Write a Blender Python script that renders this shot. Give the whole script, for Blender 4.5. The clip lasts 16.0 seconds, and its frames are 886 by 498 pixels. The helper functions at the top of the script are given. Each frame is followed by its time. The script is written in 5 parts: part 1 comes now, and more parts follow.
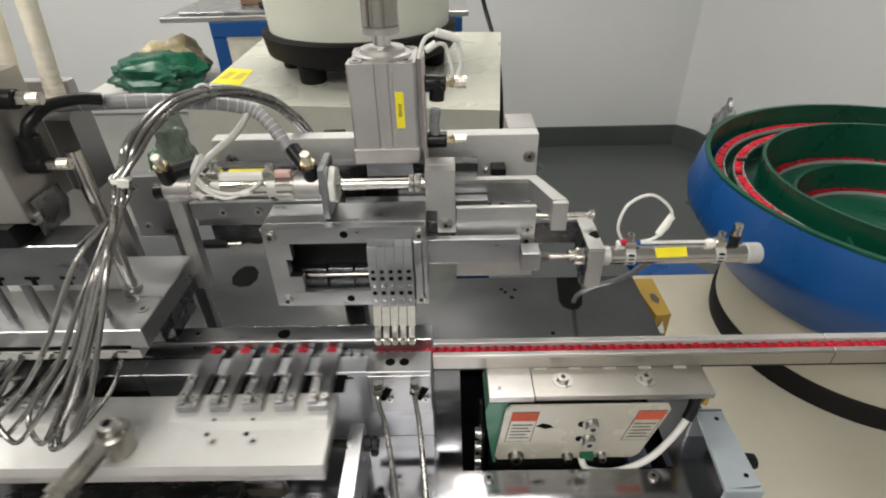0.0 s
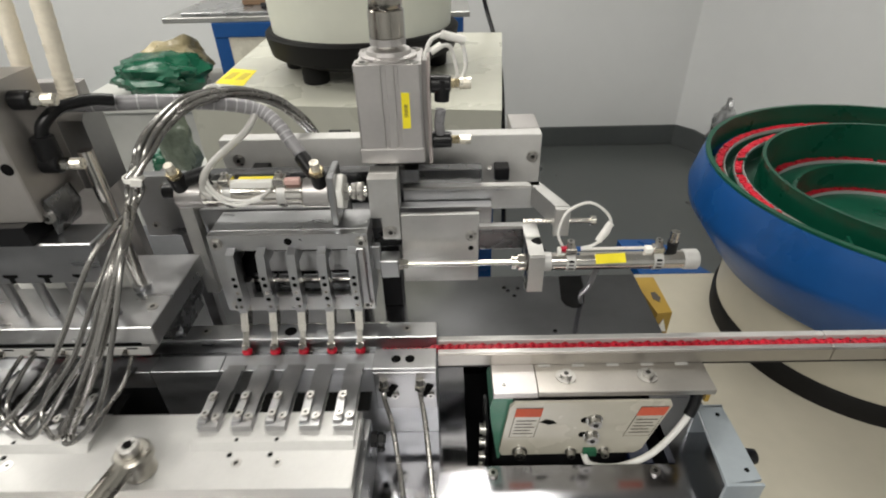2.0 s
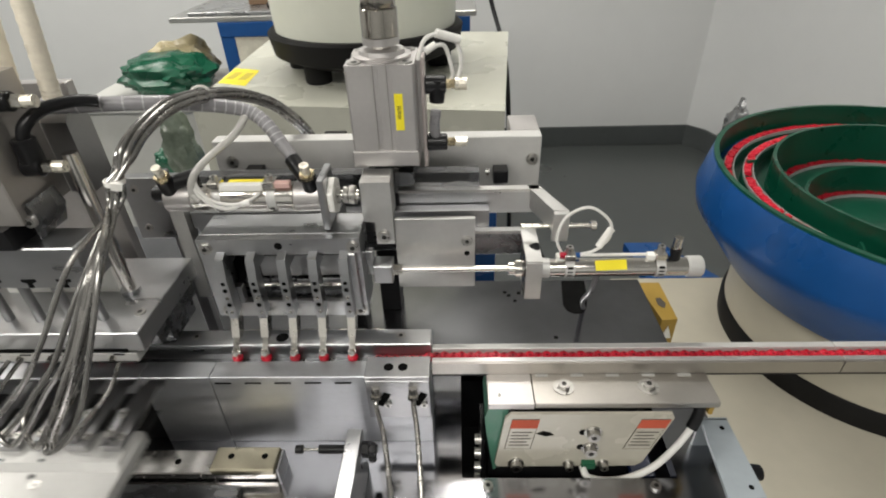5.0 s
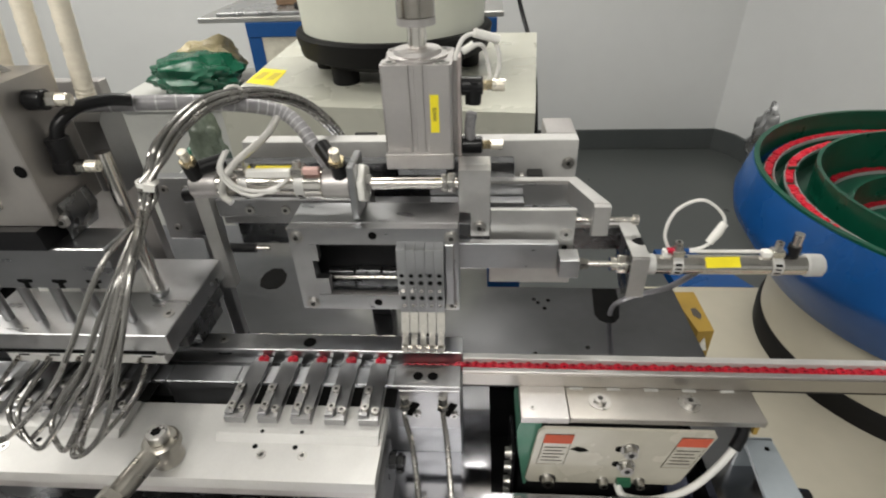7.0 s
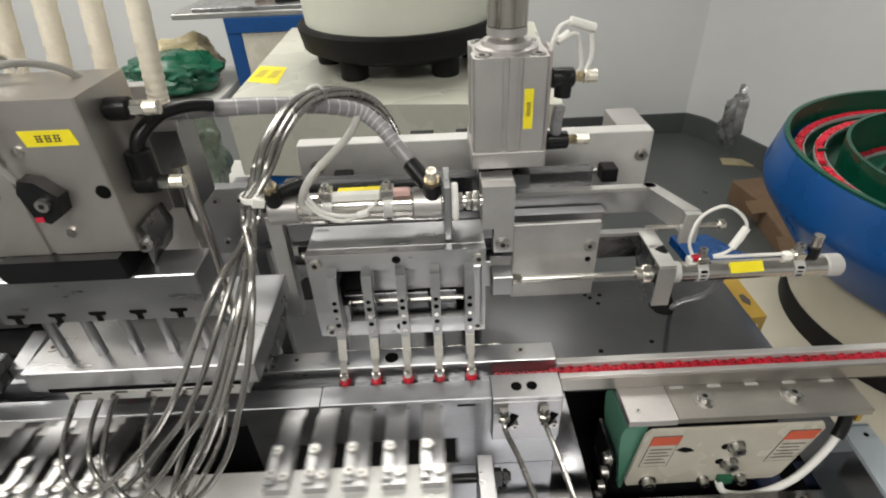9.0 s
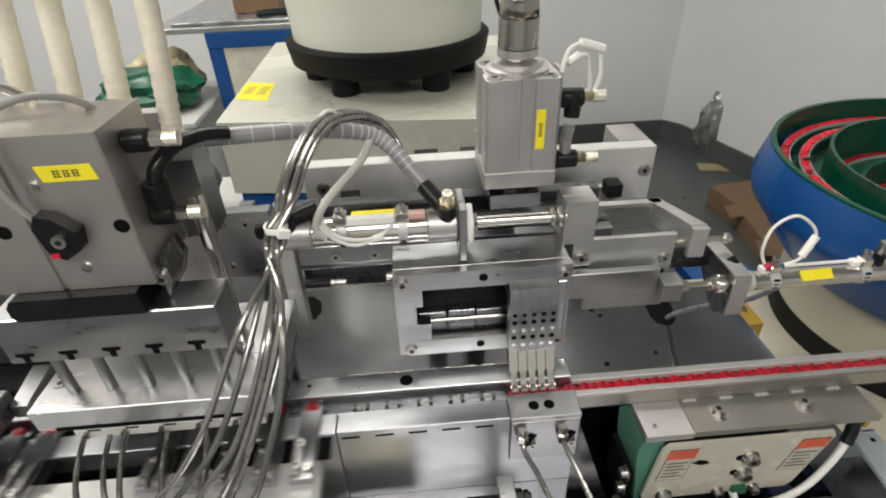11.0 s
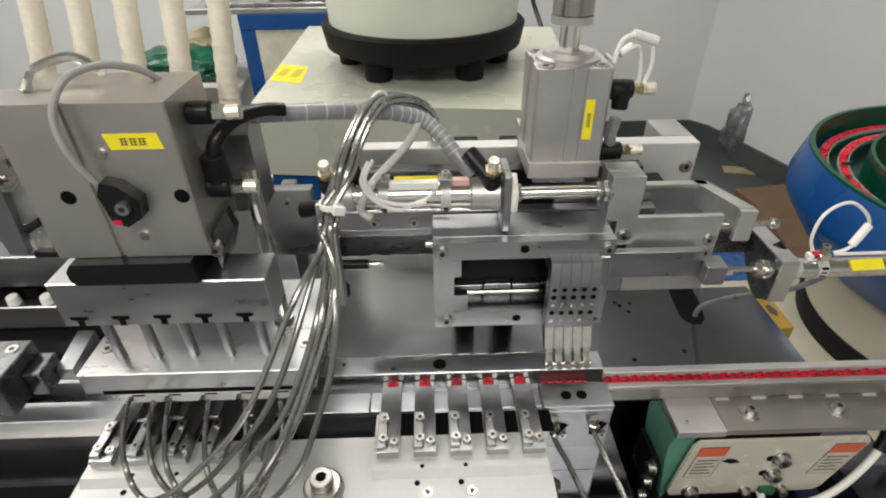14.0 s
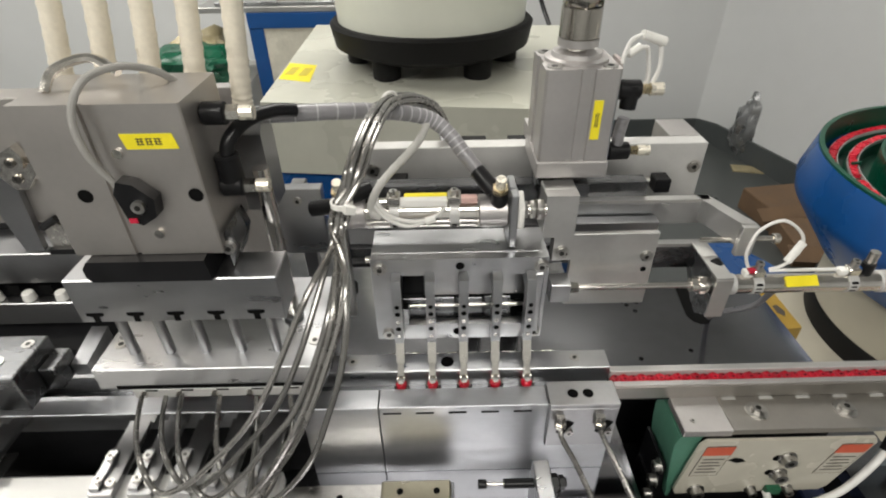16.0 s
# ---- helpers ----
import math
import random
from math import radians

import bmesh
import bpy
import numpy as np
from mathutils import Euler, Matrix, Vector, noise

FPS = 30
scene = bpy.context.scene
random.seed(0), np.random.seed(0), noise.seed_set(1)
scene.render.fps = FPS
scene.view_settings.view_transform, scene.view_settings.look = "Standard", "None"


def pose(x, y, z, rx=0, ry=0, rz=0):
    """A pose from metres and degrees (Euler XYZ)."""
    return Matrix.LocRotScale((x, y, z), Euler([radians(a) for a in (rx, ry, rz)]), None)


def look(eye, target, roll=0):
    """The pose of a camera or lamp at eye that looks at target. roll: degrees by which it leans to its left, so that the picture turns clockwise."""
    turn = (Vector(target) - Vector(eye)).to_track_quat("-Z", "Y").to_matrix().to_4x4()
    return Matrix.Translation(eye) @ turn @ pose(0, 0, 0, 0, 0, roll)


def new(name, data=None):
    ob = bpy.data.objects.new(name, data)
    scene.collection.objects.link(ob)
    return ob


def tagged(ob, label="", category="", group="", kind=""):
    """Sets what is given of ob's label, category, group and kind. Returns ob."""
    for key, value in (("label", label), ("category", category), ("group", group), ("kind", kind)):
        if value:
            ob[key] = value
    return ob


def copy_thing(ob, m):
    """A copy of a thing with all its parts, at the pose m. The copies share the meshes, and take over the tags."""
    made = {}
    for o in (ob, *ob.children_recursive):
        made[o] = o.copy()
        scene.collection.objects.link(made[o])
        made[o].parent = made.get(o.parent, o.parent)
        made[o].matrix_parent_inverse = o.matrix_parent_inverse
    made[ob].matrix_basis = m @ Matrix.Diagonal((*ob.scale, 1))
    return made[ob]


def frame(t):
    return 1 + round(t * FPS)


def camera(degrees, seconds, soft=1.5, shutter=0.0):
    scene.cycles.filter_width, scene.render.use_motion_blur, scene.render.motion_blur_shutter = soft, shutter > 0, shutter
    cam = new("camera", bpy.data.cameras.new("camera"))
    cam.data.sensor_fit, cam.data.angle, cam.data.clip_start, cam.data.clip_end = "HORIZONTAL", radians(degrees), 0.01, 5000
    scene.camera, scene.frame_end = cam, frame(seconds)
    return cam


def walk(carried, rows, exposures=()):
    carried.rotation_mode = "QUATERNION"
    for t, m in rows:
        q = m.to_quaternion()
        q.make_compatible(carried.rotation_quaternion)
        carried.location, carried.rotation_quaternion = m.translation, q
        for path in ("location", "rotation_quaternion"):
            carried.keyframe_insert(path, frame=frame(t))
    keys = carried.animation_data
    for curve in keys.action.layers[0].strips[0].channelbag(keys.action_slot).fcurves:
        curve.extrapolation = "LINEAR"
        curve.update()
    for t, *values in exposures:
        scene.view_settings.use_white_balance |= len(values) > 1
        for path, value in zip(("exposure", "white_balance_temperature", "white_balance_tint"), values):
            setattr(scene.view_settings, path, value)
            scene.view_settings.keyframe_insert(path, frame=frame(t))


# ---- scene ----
cam = camera(80.0, 16.0, soft=2.0, shutter=0.4)
PATH = [
    (0, (0.169, -0.394, 0.463), (0.143, 1.267, -0.651), -1.5),
    (0.5, (0.17, -0.393, 0.463), (0.14, 1.269, -0.649), -1.6),
    (1, (0.171, -0.394, 0.465), (0.143, 1.266, -0.651), -1.6),
    (1.5, (0.169, -0.399, 0.463), (0.139, 1.264, -0.648), -1.6),
    (2, (0.164, -0.401, 0.466), (0.139, 1.26, -0.648), -1.5),
    (2.5, (0.16, -0.399, 0.467), (0.128, 1.26, -0.65), -1.8),
    (3, (0.146, -0.398, 0.467), (0.106, 1.261, -0.65), -2.1),
    (3.5, (0.142, -0.395, 0.463), (0.106, 1.266, -0.651), -1.9),
    (4, (0.155, -0.388, 0.462), (0.122, 1.272, -0.654), -1.9),
    (6.5, (0.185, -0.383, 0.463), (0.058, 1.275, -0.648), -2.1),
    (7, (0.164, -0.371, 0.458), (0.033, 1.288, -0.651), -2.2),
    (7.5, (0.115, -0.358, 0.455), (-0.013, 1.294, -0.665), -2.3),
    (8, (0.092, -0.354, 0.453), (0.044, 1.293, -0.682), -2.1),
    (8.5, (0.068, -0.347, 0.453), (0.068, 1.298, -0.685), -2.2),
    (9, (0.05, -0.344, 0.455), (0.057, 1.302, -0.681), -2.5),
    (11.5, (0.017, -0.334, 0.469), (0.119, 1.329, -0.638), -2.4),
    (12, (0.012, -0.336, 0.473), (0.122, 1.33, -0.628), -2.5),
    (12.5, (0.007, -0.333, 0.472), (0.13, 1.335, -0.626), -2.4),
    (13, (0.007, -0.334, 0.469), (0.126, 1.335, -0.627), -2.4),
    (13.5, (0.001, -0.336, 0.464), (0.079, 1.32, -0.655), -1.2),
    (14, (-0.003, -0.339, 0.462), (0.033, 1.305, -0.675), -0.7),
    (14.5, (-0.004, -0.341, 0.462), (0.021, 1.301, -0.681), -0.6),
    (15, (-0.005, -0.342, 0.464), (0.013, 1.299, -0.679), -0.7),
    (15.5, (-0.006, -0.342, 0.465), (0.014, 1.299, -0.678), -0.7),
    (16, (-0.005, -0.342, 0.465), (0.008, 1.298, -0.678), -0.9),
]
walk(cam, [(t, look(eye, target, roll)) for t, eye, target, roll in PATH])

# ---- world and light ----
world = bpy.data.worlds.new("world")
world.use_nodes = True
world.node_tree.nodes["Background"].inputs[0].default_value = (0.55, 0.6, 0.65, 1)
world.node_tree.nodes["Background"].inputs[1].default_value = 0.008
scene.world = world
scene.view_settings.exposure = 0.02
LAMPS = [(-1.3, -1.2), (0.15, -1.5), (0.0, 1.08), (-1.8, 0.9)]
CEIL = 1.75
for lx, ly in LAMPS:
    ld = bpy.data.lights.new("ceiling_lamp", "AREA")
    ld.shape, ld.size, ld.size_y, ld.energy, ld.color = "RECTANGLE", 1.15, 0.55, 23.0, (1.0, 0.965, 0.90)
    lo = new("ceiling_lamp", ld)
    lo.matrix_world = pose(lx, ly, CEIL - 0.06)


# ---- materials ----
def mat(name, col, rough=0.5, metal=0.0, var=0.12, scale=40.0, bump=0.0, bscale=300.0, rvar=0.1, aniso=None, coat=0.0, trans=0.0, alpha=1.0, rnd=0.0, spec=0.5):
    m = bpy.data.materials.new(name)
    m.use_nodes = True
    n, l = m.node_tree.nodes, m.node_tree.links
    b = n["Principled BSDF"]
    b.inputs["Metallic"].default_value = metal
    b.inputs["Coat Weight"].default_value = coat
    b.inputs["Specular IOR Level"].default_value = spec
    b.inputs["Transmission Weight"].default_value = trans
    b.inputs["Alpha"].default_value = alpha
    tc = n.new("ShaderNodeTexCoord")
    mp = n.new("ShaderNodeMapping")
    l.new(tc.outputs["Object"], mp.inputs[0])
    if aniso:
        mp.inputs["Scale"].default_value = aniso
    n1 = n.new("ShaderNodeTexNoise")
    n1.inputs["Scale"].default_value, n1.inputs["Detail"].default_value = scale, 4
    l.new(mp.outputs[0], n1.inputs["Vector"])
    n2 = n.new("ShaderNodeTexNoise")
    n2.inputs["Scale"].default_value, n2.inputs["Detail"].default_value = scale * 7.3, 3
    l.new(tc.outputs["Object"], n2.inputs["Vector"])
    mx = n.new("ShaderNodeMath")
    mx.operation = "MULTIPLY_ADD"
    mx.inputs[1].default_value = 0.4
    l.new(n2.outputs["Fac"], mx.inputs[0])
    l.new(n1.outputs["Fac"], mx.inputs[2])
    rp = n.new("ShaderNodeMapRange")
    rp.inputs["From Min"].default_value, rp.inputs["From Max"].default_value = 0.45, 0.95
    rp.inputs["To Min"].default_value, rp.inputs["To Max"].default_value = 1 - var, 1 + var
    l.new(mx.outputs[0], rp.inputs["Value"])
    last = rp.outputs[0]
    if rnd:
        oi = n.new("ShaderNodeObjectInfo")
        ra = n.new("ShaderNodeMapRange")
        ra.inputs["To Min"].default_value, ra.inputs["To Max"].default_value = 1 - rnd, 1 + rnd
        l.new(oi.outputs["Random"], ra.inputs["Value"])
        mm = n.new("ShaderNodeMath")
        mm.operation = "MULTIPLY"
        l.new(last, mm.inputs[0]), l.new(ra.outputs[0], mm.inputs[1])
        last = mm.outputs[0]
    vm = n.new("ShaderNodeVectorMath")
    vm.operation = "SCALE"
    vm.inputs[0].default_value = col
    l.new(last, vm.inputs["Scale"])
    l.new(vm.outputs[0], b.inputs["Base Color"])
    rr = n.new("ShaderNodeMapRange")
    rr.inputs["From Min"].default_value, rr.inputs["From Max"].default_value = 0.3, 0.7
    rr.inputs["To Min"].default_value, rr.inputs["To Max"].default_value = max(0.02, rough - rvar), min(1.0, rough + rvar)
    l.new(n1.outputs["Fac"], rr.inputs["Value"])
    l.new(rr.outputs[0], b.inputs["Roughness"])
    if bump:
        n3 = n.new("ShaderNodeTexNoise")
        n3.inputs["Scale"].default_value, n3.inputs["Detail"].default_value = bscale, 2
        l.new(mp.outputs[0], n3.inputs["Vector"])
        bp = n.new("ShaderNodeBump")
        bp.inputs["Strength"].default_value, bp.inputs["Distance"].default_value = bump, 0.0006
        l.new(n3.outputs["Fac"], bp.inputs["Height"])
        l.new(bp.outputs[0], b.inputs["Normal"])
    return m


BARSTEEL = mat("brushed_bar_steel", (0.50, 0.51, 0.53), 0.44, 1.0, 0.08, 18, 0.04, 500, 0.08, (1, 6, 6))
LINKALU = mat("satin_link_aluminium", (0.57, 0.565, 0.55), 0.40, 0.87, 0.08, 22, 0.10, 700, 0.08)
STEEL = mat("ground_steel", (0.445, 0.45, 0.46), 0.32, 1.0, 0.05, 25, 0.02, 500, 0.06, (1, 3, 3))
PLATE = mat("polished_steel_plate", (0.335, 0.335, 0.355), 0.15, 1.0, 0.10, 9, 0.010, 600, 0.05)
ALU = mat("anodised_aluminium", (0.53, 0.51, 0.50), 0.42, 0.85, 0.06, 30, 0.12, 900, 0.05)
# Dark copy of ground steel; carries the shade of webs, undersides and skirts.
ALUD = mat("dark_shaded_steel", (0.20, 0.203, 0.21), 0.27, 1.0, 0.08, 25, 0.012, 500, 0.05, (1, 3, 3))
BLAST = mat("blasted_aluminium", (0.58, 0.575, 0.56), 0.5, 0.5, 0.05, 60, 0.15, 1200, 0.06)
CHROME = mat("chrome", (0.76, 0.73, 0.69), 0.15, 1.0, 0.05, 60, 0, 1, 0.04)
NICKEL = mat("nickel", (0.72, 0.69, 0.64), 0.2, 1.0, 0.10, 200, 0, 1, 0.08)
BRASS = mat("brass", (0.58, 0.49, 0.32), 0.28, 1.0, 0.10, 200)
DKCHROME = mat("dark_nickel", (0.40, 0.375, 0.34), 0.14, 1.0, 0.10, 60, 0, 1, 0.05)
BOLT = mat("bolt_steel", (0.46, 0.45, 0.43), 0.34, 1.0, 0.12, 300)
BLACK = mat("black_plastic", (0.007, 0.007, 0.008), 0.34, 0, 0.2, 80, 0.05, 600, 0.06, spec=0.3)
RUBBER = mat("black_rubber", (0.007, 0.0068, 0.0068), 0.6, 0, 0.25, 20, 0.1, 300, 0.06, spec=0.2)
# Dark colour stands for shade inside the hexagonal screw sockets.
SOCKET = mat("socket_shade_steel", (0.06, 0.058, 0.055), 0.4, 1.0, 0.2, 200)
# Near black stands for shade inside holes, slots and pockets.
HOLE = mat("hole_shade_black", (0.003, 0.003, 0.003), 0.8, spec=0.1)
CREAM = mat("cream_enamel", (0.70, 0.71, 0.62), 0.35, 0, 0.04, 6, 0.05, 60, 0.05)
BEIGE = mat("beige_paint", (0.44, 0.41, 0.33), 0.45, 0, 0.06, 6, 0.05, 60)
BLUE = mat("blue_paint", (0.007, 0.068, 0.24), 0.30, 0, 0.12, 8, 0.05, 40, 0.08)
GREEN = mat("green_lining", (0.0025, 0.062, 0.034), 0.33, 0, 0.16, 12, 0.2, 150)
CASTGREEN = mat("green_cast_paint", (0.075, 0.20, 0.14), 0.4, 0, 0.12, 30, 0.3, 200)
RED = mat("red_plastic", (0.46, 0.008, 0.026), 0.30, 0, 0.18, 200, 0, 1, 0.08, rnd=0.3)
REDPRINT = mat("red_print", (0.55, 0.10, 0.05), 0.5)
WHITEP = mat("white_plastic", (0.80, 0.79, 0.75), 0.4, 0, 0.05, 100)
PANELW = mat("ivory_panel_enamel", (0.47, 0.445, 0.375), 0.25, 0, 0.05, 15)
INK = mat("dark_print", (0.06, 0.05, 0.04), 0.6)
YELLOW = mat("yellow_label", (0.86, 0.73, 0.02), 0.45, 0, 0.06, 60)
GOLD = mat("ochre_card", (0.34, 0.215, 0.035), 0.4, 0, 0.12, 30)
HOSE = mat("clear_grey_hose", (0.23, 0.225, 0.215), 0.22, 0.7, 0.12, 90, 0, 1, 0.03)
HOSEM = mat("braided_grey_hose", (0.31, 0.30, 0.285), 0.24, 0.8, 0.10, 90)
WRAP = mat("translucent_spiral_wrap", (0.24, 0.235, 0.245), 0.34, 0, 0.12, 60, 0.1, 200, coat=0.15)
CABLE = mat("white_cable", (0.74, 0.73, 0.70), 0.4, 0, 0.05, 90)
GCABLE = mat("grey_cable", (0.34, 0.33, 0.31), 0.4, 0, 0.08, 90)
TUBE = mat("cream_feed_tube", (0.78, 0.72, 0.60), 0.35, 0, 0.14, 45, 0.3, 120)
WALL = mat("white_wall_panel", (0.70, 0.71, 0.71), 0.55, 0, 0.03, 1.5, 0.03, 30)
CEILM = mat("grey_ceiling_panel", (0.60, 0.60, 0.59), 0.7, 0, 0.05, 2)
FLOOR = mat("grey_epoxy_floor", (0.090, 0.098, 0.096), 0.32, 0, 0.06, 2.5, 0.05, 20, 0.05)
SKIRT = mat("dark_grey_skirting", (0.075, 0.083, 0.083), 0.4, 0, 0.12, 4)
CARD = mat("cardboard", (0.17, 0.105, 0.06), 0.75, 0, 0.15, 12, 0.2, 100)
FOIL = mat("silver_foil", (0.36, 0.365, 0.37), 0.30, 0.8, 0.25, 12, 0.6, 18)
BAGG = mat("green_plastic_bag", (0.008, 0.085, 0.045), 0.3, 0, 0.25, 12, 0.5, 25)
BAGT = mat("tan_plastic_bag", (0.42, 0.36, 0.22), 0.35, 0, 0.25, 12, 0.5, 25)
PANELB = mat("grey_bench_panel", (0.55, 0.55, 0.52), 0.35, 0, 0.06, 6)
# Near-black colour that stands for shade in recesses and behind parts.
DARKIN = mat("recess_shade_black", (0.009, 0.009, 0.010), 0.45, 0.0, 0.3, 30, spec=0.25)
REDCLEAR = mat("red_sensor_lens", (0.5, 0.02, 0.05), 0.2)
PALEPINK = mat("pale_pink_label", (0.62, 0.40, 0.36), 0.45)
CLEARBAG = mat("clear_greenish_bag", (0.16, 0.19, 0.15), 0.25, 0, 0.45, 12, 0.5, 25)
PINK = mat("pink_grey_plate", (0.62, 0.55, 0.53), 0.4, 0.7, 0.05, 40)
DULLBRASS = mat("dull_brass", (0.42, 0.385, 0.29), 0.36, 1.0, 0.08, 60)
KNOBM = mat("ivory_nickel_knob", (0.74, 0.70, 0.60), 0.3, 0.5, 0.08, 200)
NAVY = mat("dark_navy_paint", (0.008, 0.014, 0.04), 0.4, 0, 0.12, 20)
TIP = mat("clear_air_tube", (0.52, 0.51, 0.48), 0.22, 0, 0.08, 60, coat=0.4)
WRAPEDGE = mat("wrap_edge", (0.46, 0.45, 0.47), 0.35, 0, 0.1, 60)
OCHREP = mat("faded_print", (0.55, 0.45, 0.05), 0.5)
PRESSALU = mat("warm_grey_anodised", (0.47, 0.445, 0.42), 0.38, 0.85, 0.05, 30, 0.12, 900, 0.04)
TOPALU = mat("dull_sheet_aluminium", (0.40, 0.38, 0.35), 0.36, 0.9, 0.05, 30, 0.06, 700, 0.04)
FINGERM = mat("worn_steel", (0.33, 0.33, 0.335), 0.34, 1.0, 0.06, 40, 0.02, 500, 0.04)
JOINTM = mat("dull_joint_steel", (0.40, 0.38, 0.34), 0.33, 1.0, 0.1, 60)
CABM = mat("pale_grey_green_enamel", (0.50, 0.50, 0.43), 0.30, 0, 0.07, 5, 0.06, 60, 0.08)
BENCHM = mat("dull_bench_steel", (0.36, 0.36, 0.35), 0.35, 0.6, 0.15, 8, 0.1, 60, 0.1)
FILMWRAP = mat("beige_film_wrapped_panel", (0.60, 0.57, 0.48), 0.22, 0, 0.16, 14, 0.5, 30, 0.1)
BLUEGREY = mat("blue_grey_sheet_paint", (0.33, 0.37, 0.40), 0.38, 0.2, 0.07, 20, 0.08, 200, 0.06)
PCB = mat("green_terminal", (0.015, 0.10, 0.05), 0.4)

# ---- mesh helpers ----
ORIGIN = {}


def thing(name, loc, label, category, group="", kind=""):
    e = new(name)
    e.empty_display_size = 0.02
    e.location = loc
    ORIGIN[e] = Vector(loc)
    return tagged(e, label, category, group, kind)


def part(name, bm, material, parent=None, label="", smooth=True, bevel=0.0, kind="", category=""):
    if bevel:
        es = [e for e in bm.edges if len(e.link_faces) == 2 and e.calc_face_angle(0) > 0.6]
        bmesh.ops.bevel(bm, geom=es, offset=bevel, segments=1, profile=0.5, affect="EDGES", clamp_overlap=True)
    o = ORIGIN.get(parent, Vector((0, 0, 0)))
    bmesh.ops.translate(bm, verts=bm.verts, vec=-o)
    bmesh.ops.recalc_face_normals(bm, faces=bm.faces)
    me = bpy.data.meshes.new(name)
    bm.to_mesh(me)
    bm.free()
    if smooth:
        me.shade_smooth()
        me.set_sharp_from_angle(angle=radians(35))
    me.materials.append(material)
    ob = new(name, me)
    if parent:
        ob.parent = parent
        ORIGIN[ob] = o
    return tagged(ob, label, category, "", kind)


def nb():
    return bmesh.new()


def box(x0, x1, y0, y1, z0, z1, bm=None):
    bm = bm or nb()
    m = Matrix.LocRotScale(((x0 + x1) / 2, (y0 + y1) / 2, (z0 + z1) / 2), None, (abs(x1 - x0), abs(y1 - y0), abs(z1 - z0)))
    bmesh.ops.create_cube(bm, size=1, matrix=m)
    return bm


def rbox(c, size, rx=0, ry=0, rz=0, bm=None):
    bm = bm or nb()
    m = pose(*c, rx, ry, rz) @ Matrix.Diagonal((*size, 1))
    bmesh.ops.create_cube(bm, size=1, matrix=m)
    return bm


def rod(p0, p1, r0, r1=None, seg=20, bm=None):
    bm = bm or nb()
    p0, p1 = Vector(p0), Vector(p1)
    d = p1 - p0
    m = Matrix.Translation((p0 + p1) / 2) @ d.to_track_quat("Z", "Y").to_matrix().to_4x4()
    bmesh.ops.create_cone(bm, cap_ends=True, segments=seg, radius1=r0, radius2=r0 if r1 is None else r1, depth=d.length, matrix=m)
    return bm


def lathe(profile, c, seg=64, bm=None):
    """A ring of faces turned about z through c; profile is a closed loop of (radius, height)."""
    bm = bm or nb()
    cx, cy = c
    rings = []
    for i in range(seg):
        a = 2 * math.pi * i / seg
        rings.append([bm.verts.new((cx + r * math.cos(a), cy + r * math.sin(a), z)) for r, z in profile])
    k = len(profile)
    for i in range(seg):
        A, B = rings[i], rings[(i + 1) % seg]
        for j in range(k):
            bm.faces.new((A[j], B[j], B[(j + 1) % k], A[(j + 1) % k]))
    return bm


def prism(poly, axis, a, b, bm=None):
    """A flat outline, drawn in the two other axes, pushed from a to b along an axis."""
    bm = bm or nb()
    def at(u, v, w):
        return {"x": (w, u, v), "y": (u, w, v), "z": (u, v, w)}[axis]
    lo = [bm.verts.new(at(u, v, a)) for u, v in poly]
    hi = [bm.verts.new(at(u, v, b)) for u, v in poly]
    bm.faces.new(lo), bm.faces.new(list(reversed(hi)))
    for i in range(len(poly)):
        j = (i + 1) % len(poly)
        bm.faces.new((lo[i], lo[j], hi[j], hi[i]))
    return bm


def plate_with_hole(x0, x1, z0, z1, hx0, hx1, hz0, hz1, y0, y1):
    """An upright plate with a rectangular opening through it."""
    bm = nb()
    o = [(x0, z0), (x1, z0), (x1, z1), (x0, z1)]
    i = [(hx0, hz0), (hx1, hz0), (hx1, hz1), (hx0, hz1)]
    V = [[bm.verts.new((x, y, z)) for x, z in L] for y in (y0, y1) for L in (o, i)]
    fo, fi, bo, bi = V
    for k in range(4):
        j = (k + 1) % 4
        bm.faces.new((fo[k], fo[j], fi[j], fi[k])), bm.faces.new((bo[j], bo[k], bi[k], bi[j]))
        bm.faces.new((fo[j], fo[k], bo[k], bo[j])), bm.faces.new((fi[k], fi[j], bi[j], bi[k]))
    return bm


def smooth_path(pts, n=8):
    """Points along a soft curve through the given ones."""
    P = [Vector(p) for p in pts]
    out = []
    for i in range(len(P) - 1):
        a, b, c, d = P[max(i - 1, 0)], P[i], P[i + 1], P[min(i + 2, len(P) - 1)]
        for k in range(n):
            t = k / n
            out.append(0.5 * ((2 * b) + (c - a) * t + (2 * a - 5 * b + 4 * c - d) * t * t + (3 * b - a - 3 * c + d) * t ** 3))
    return out + [P[-1]]


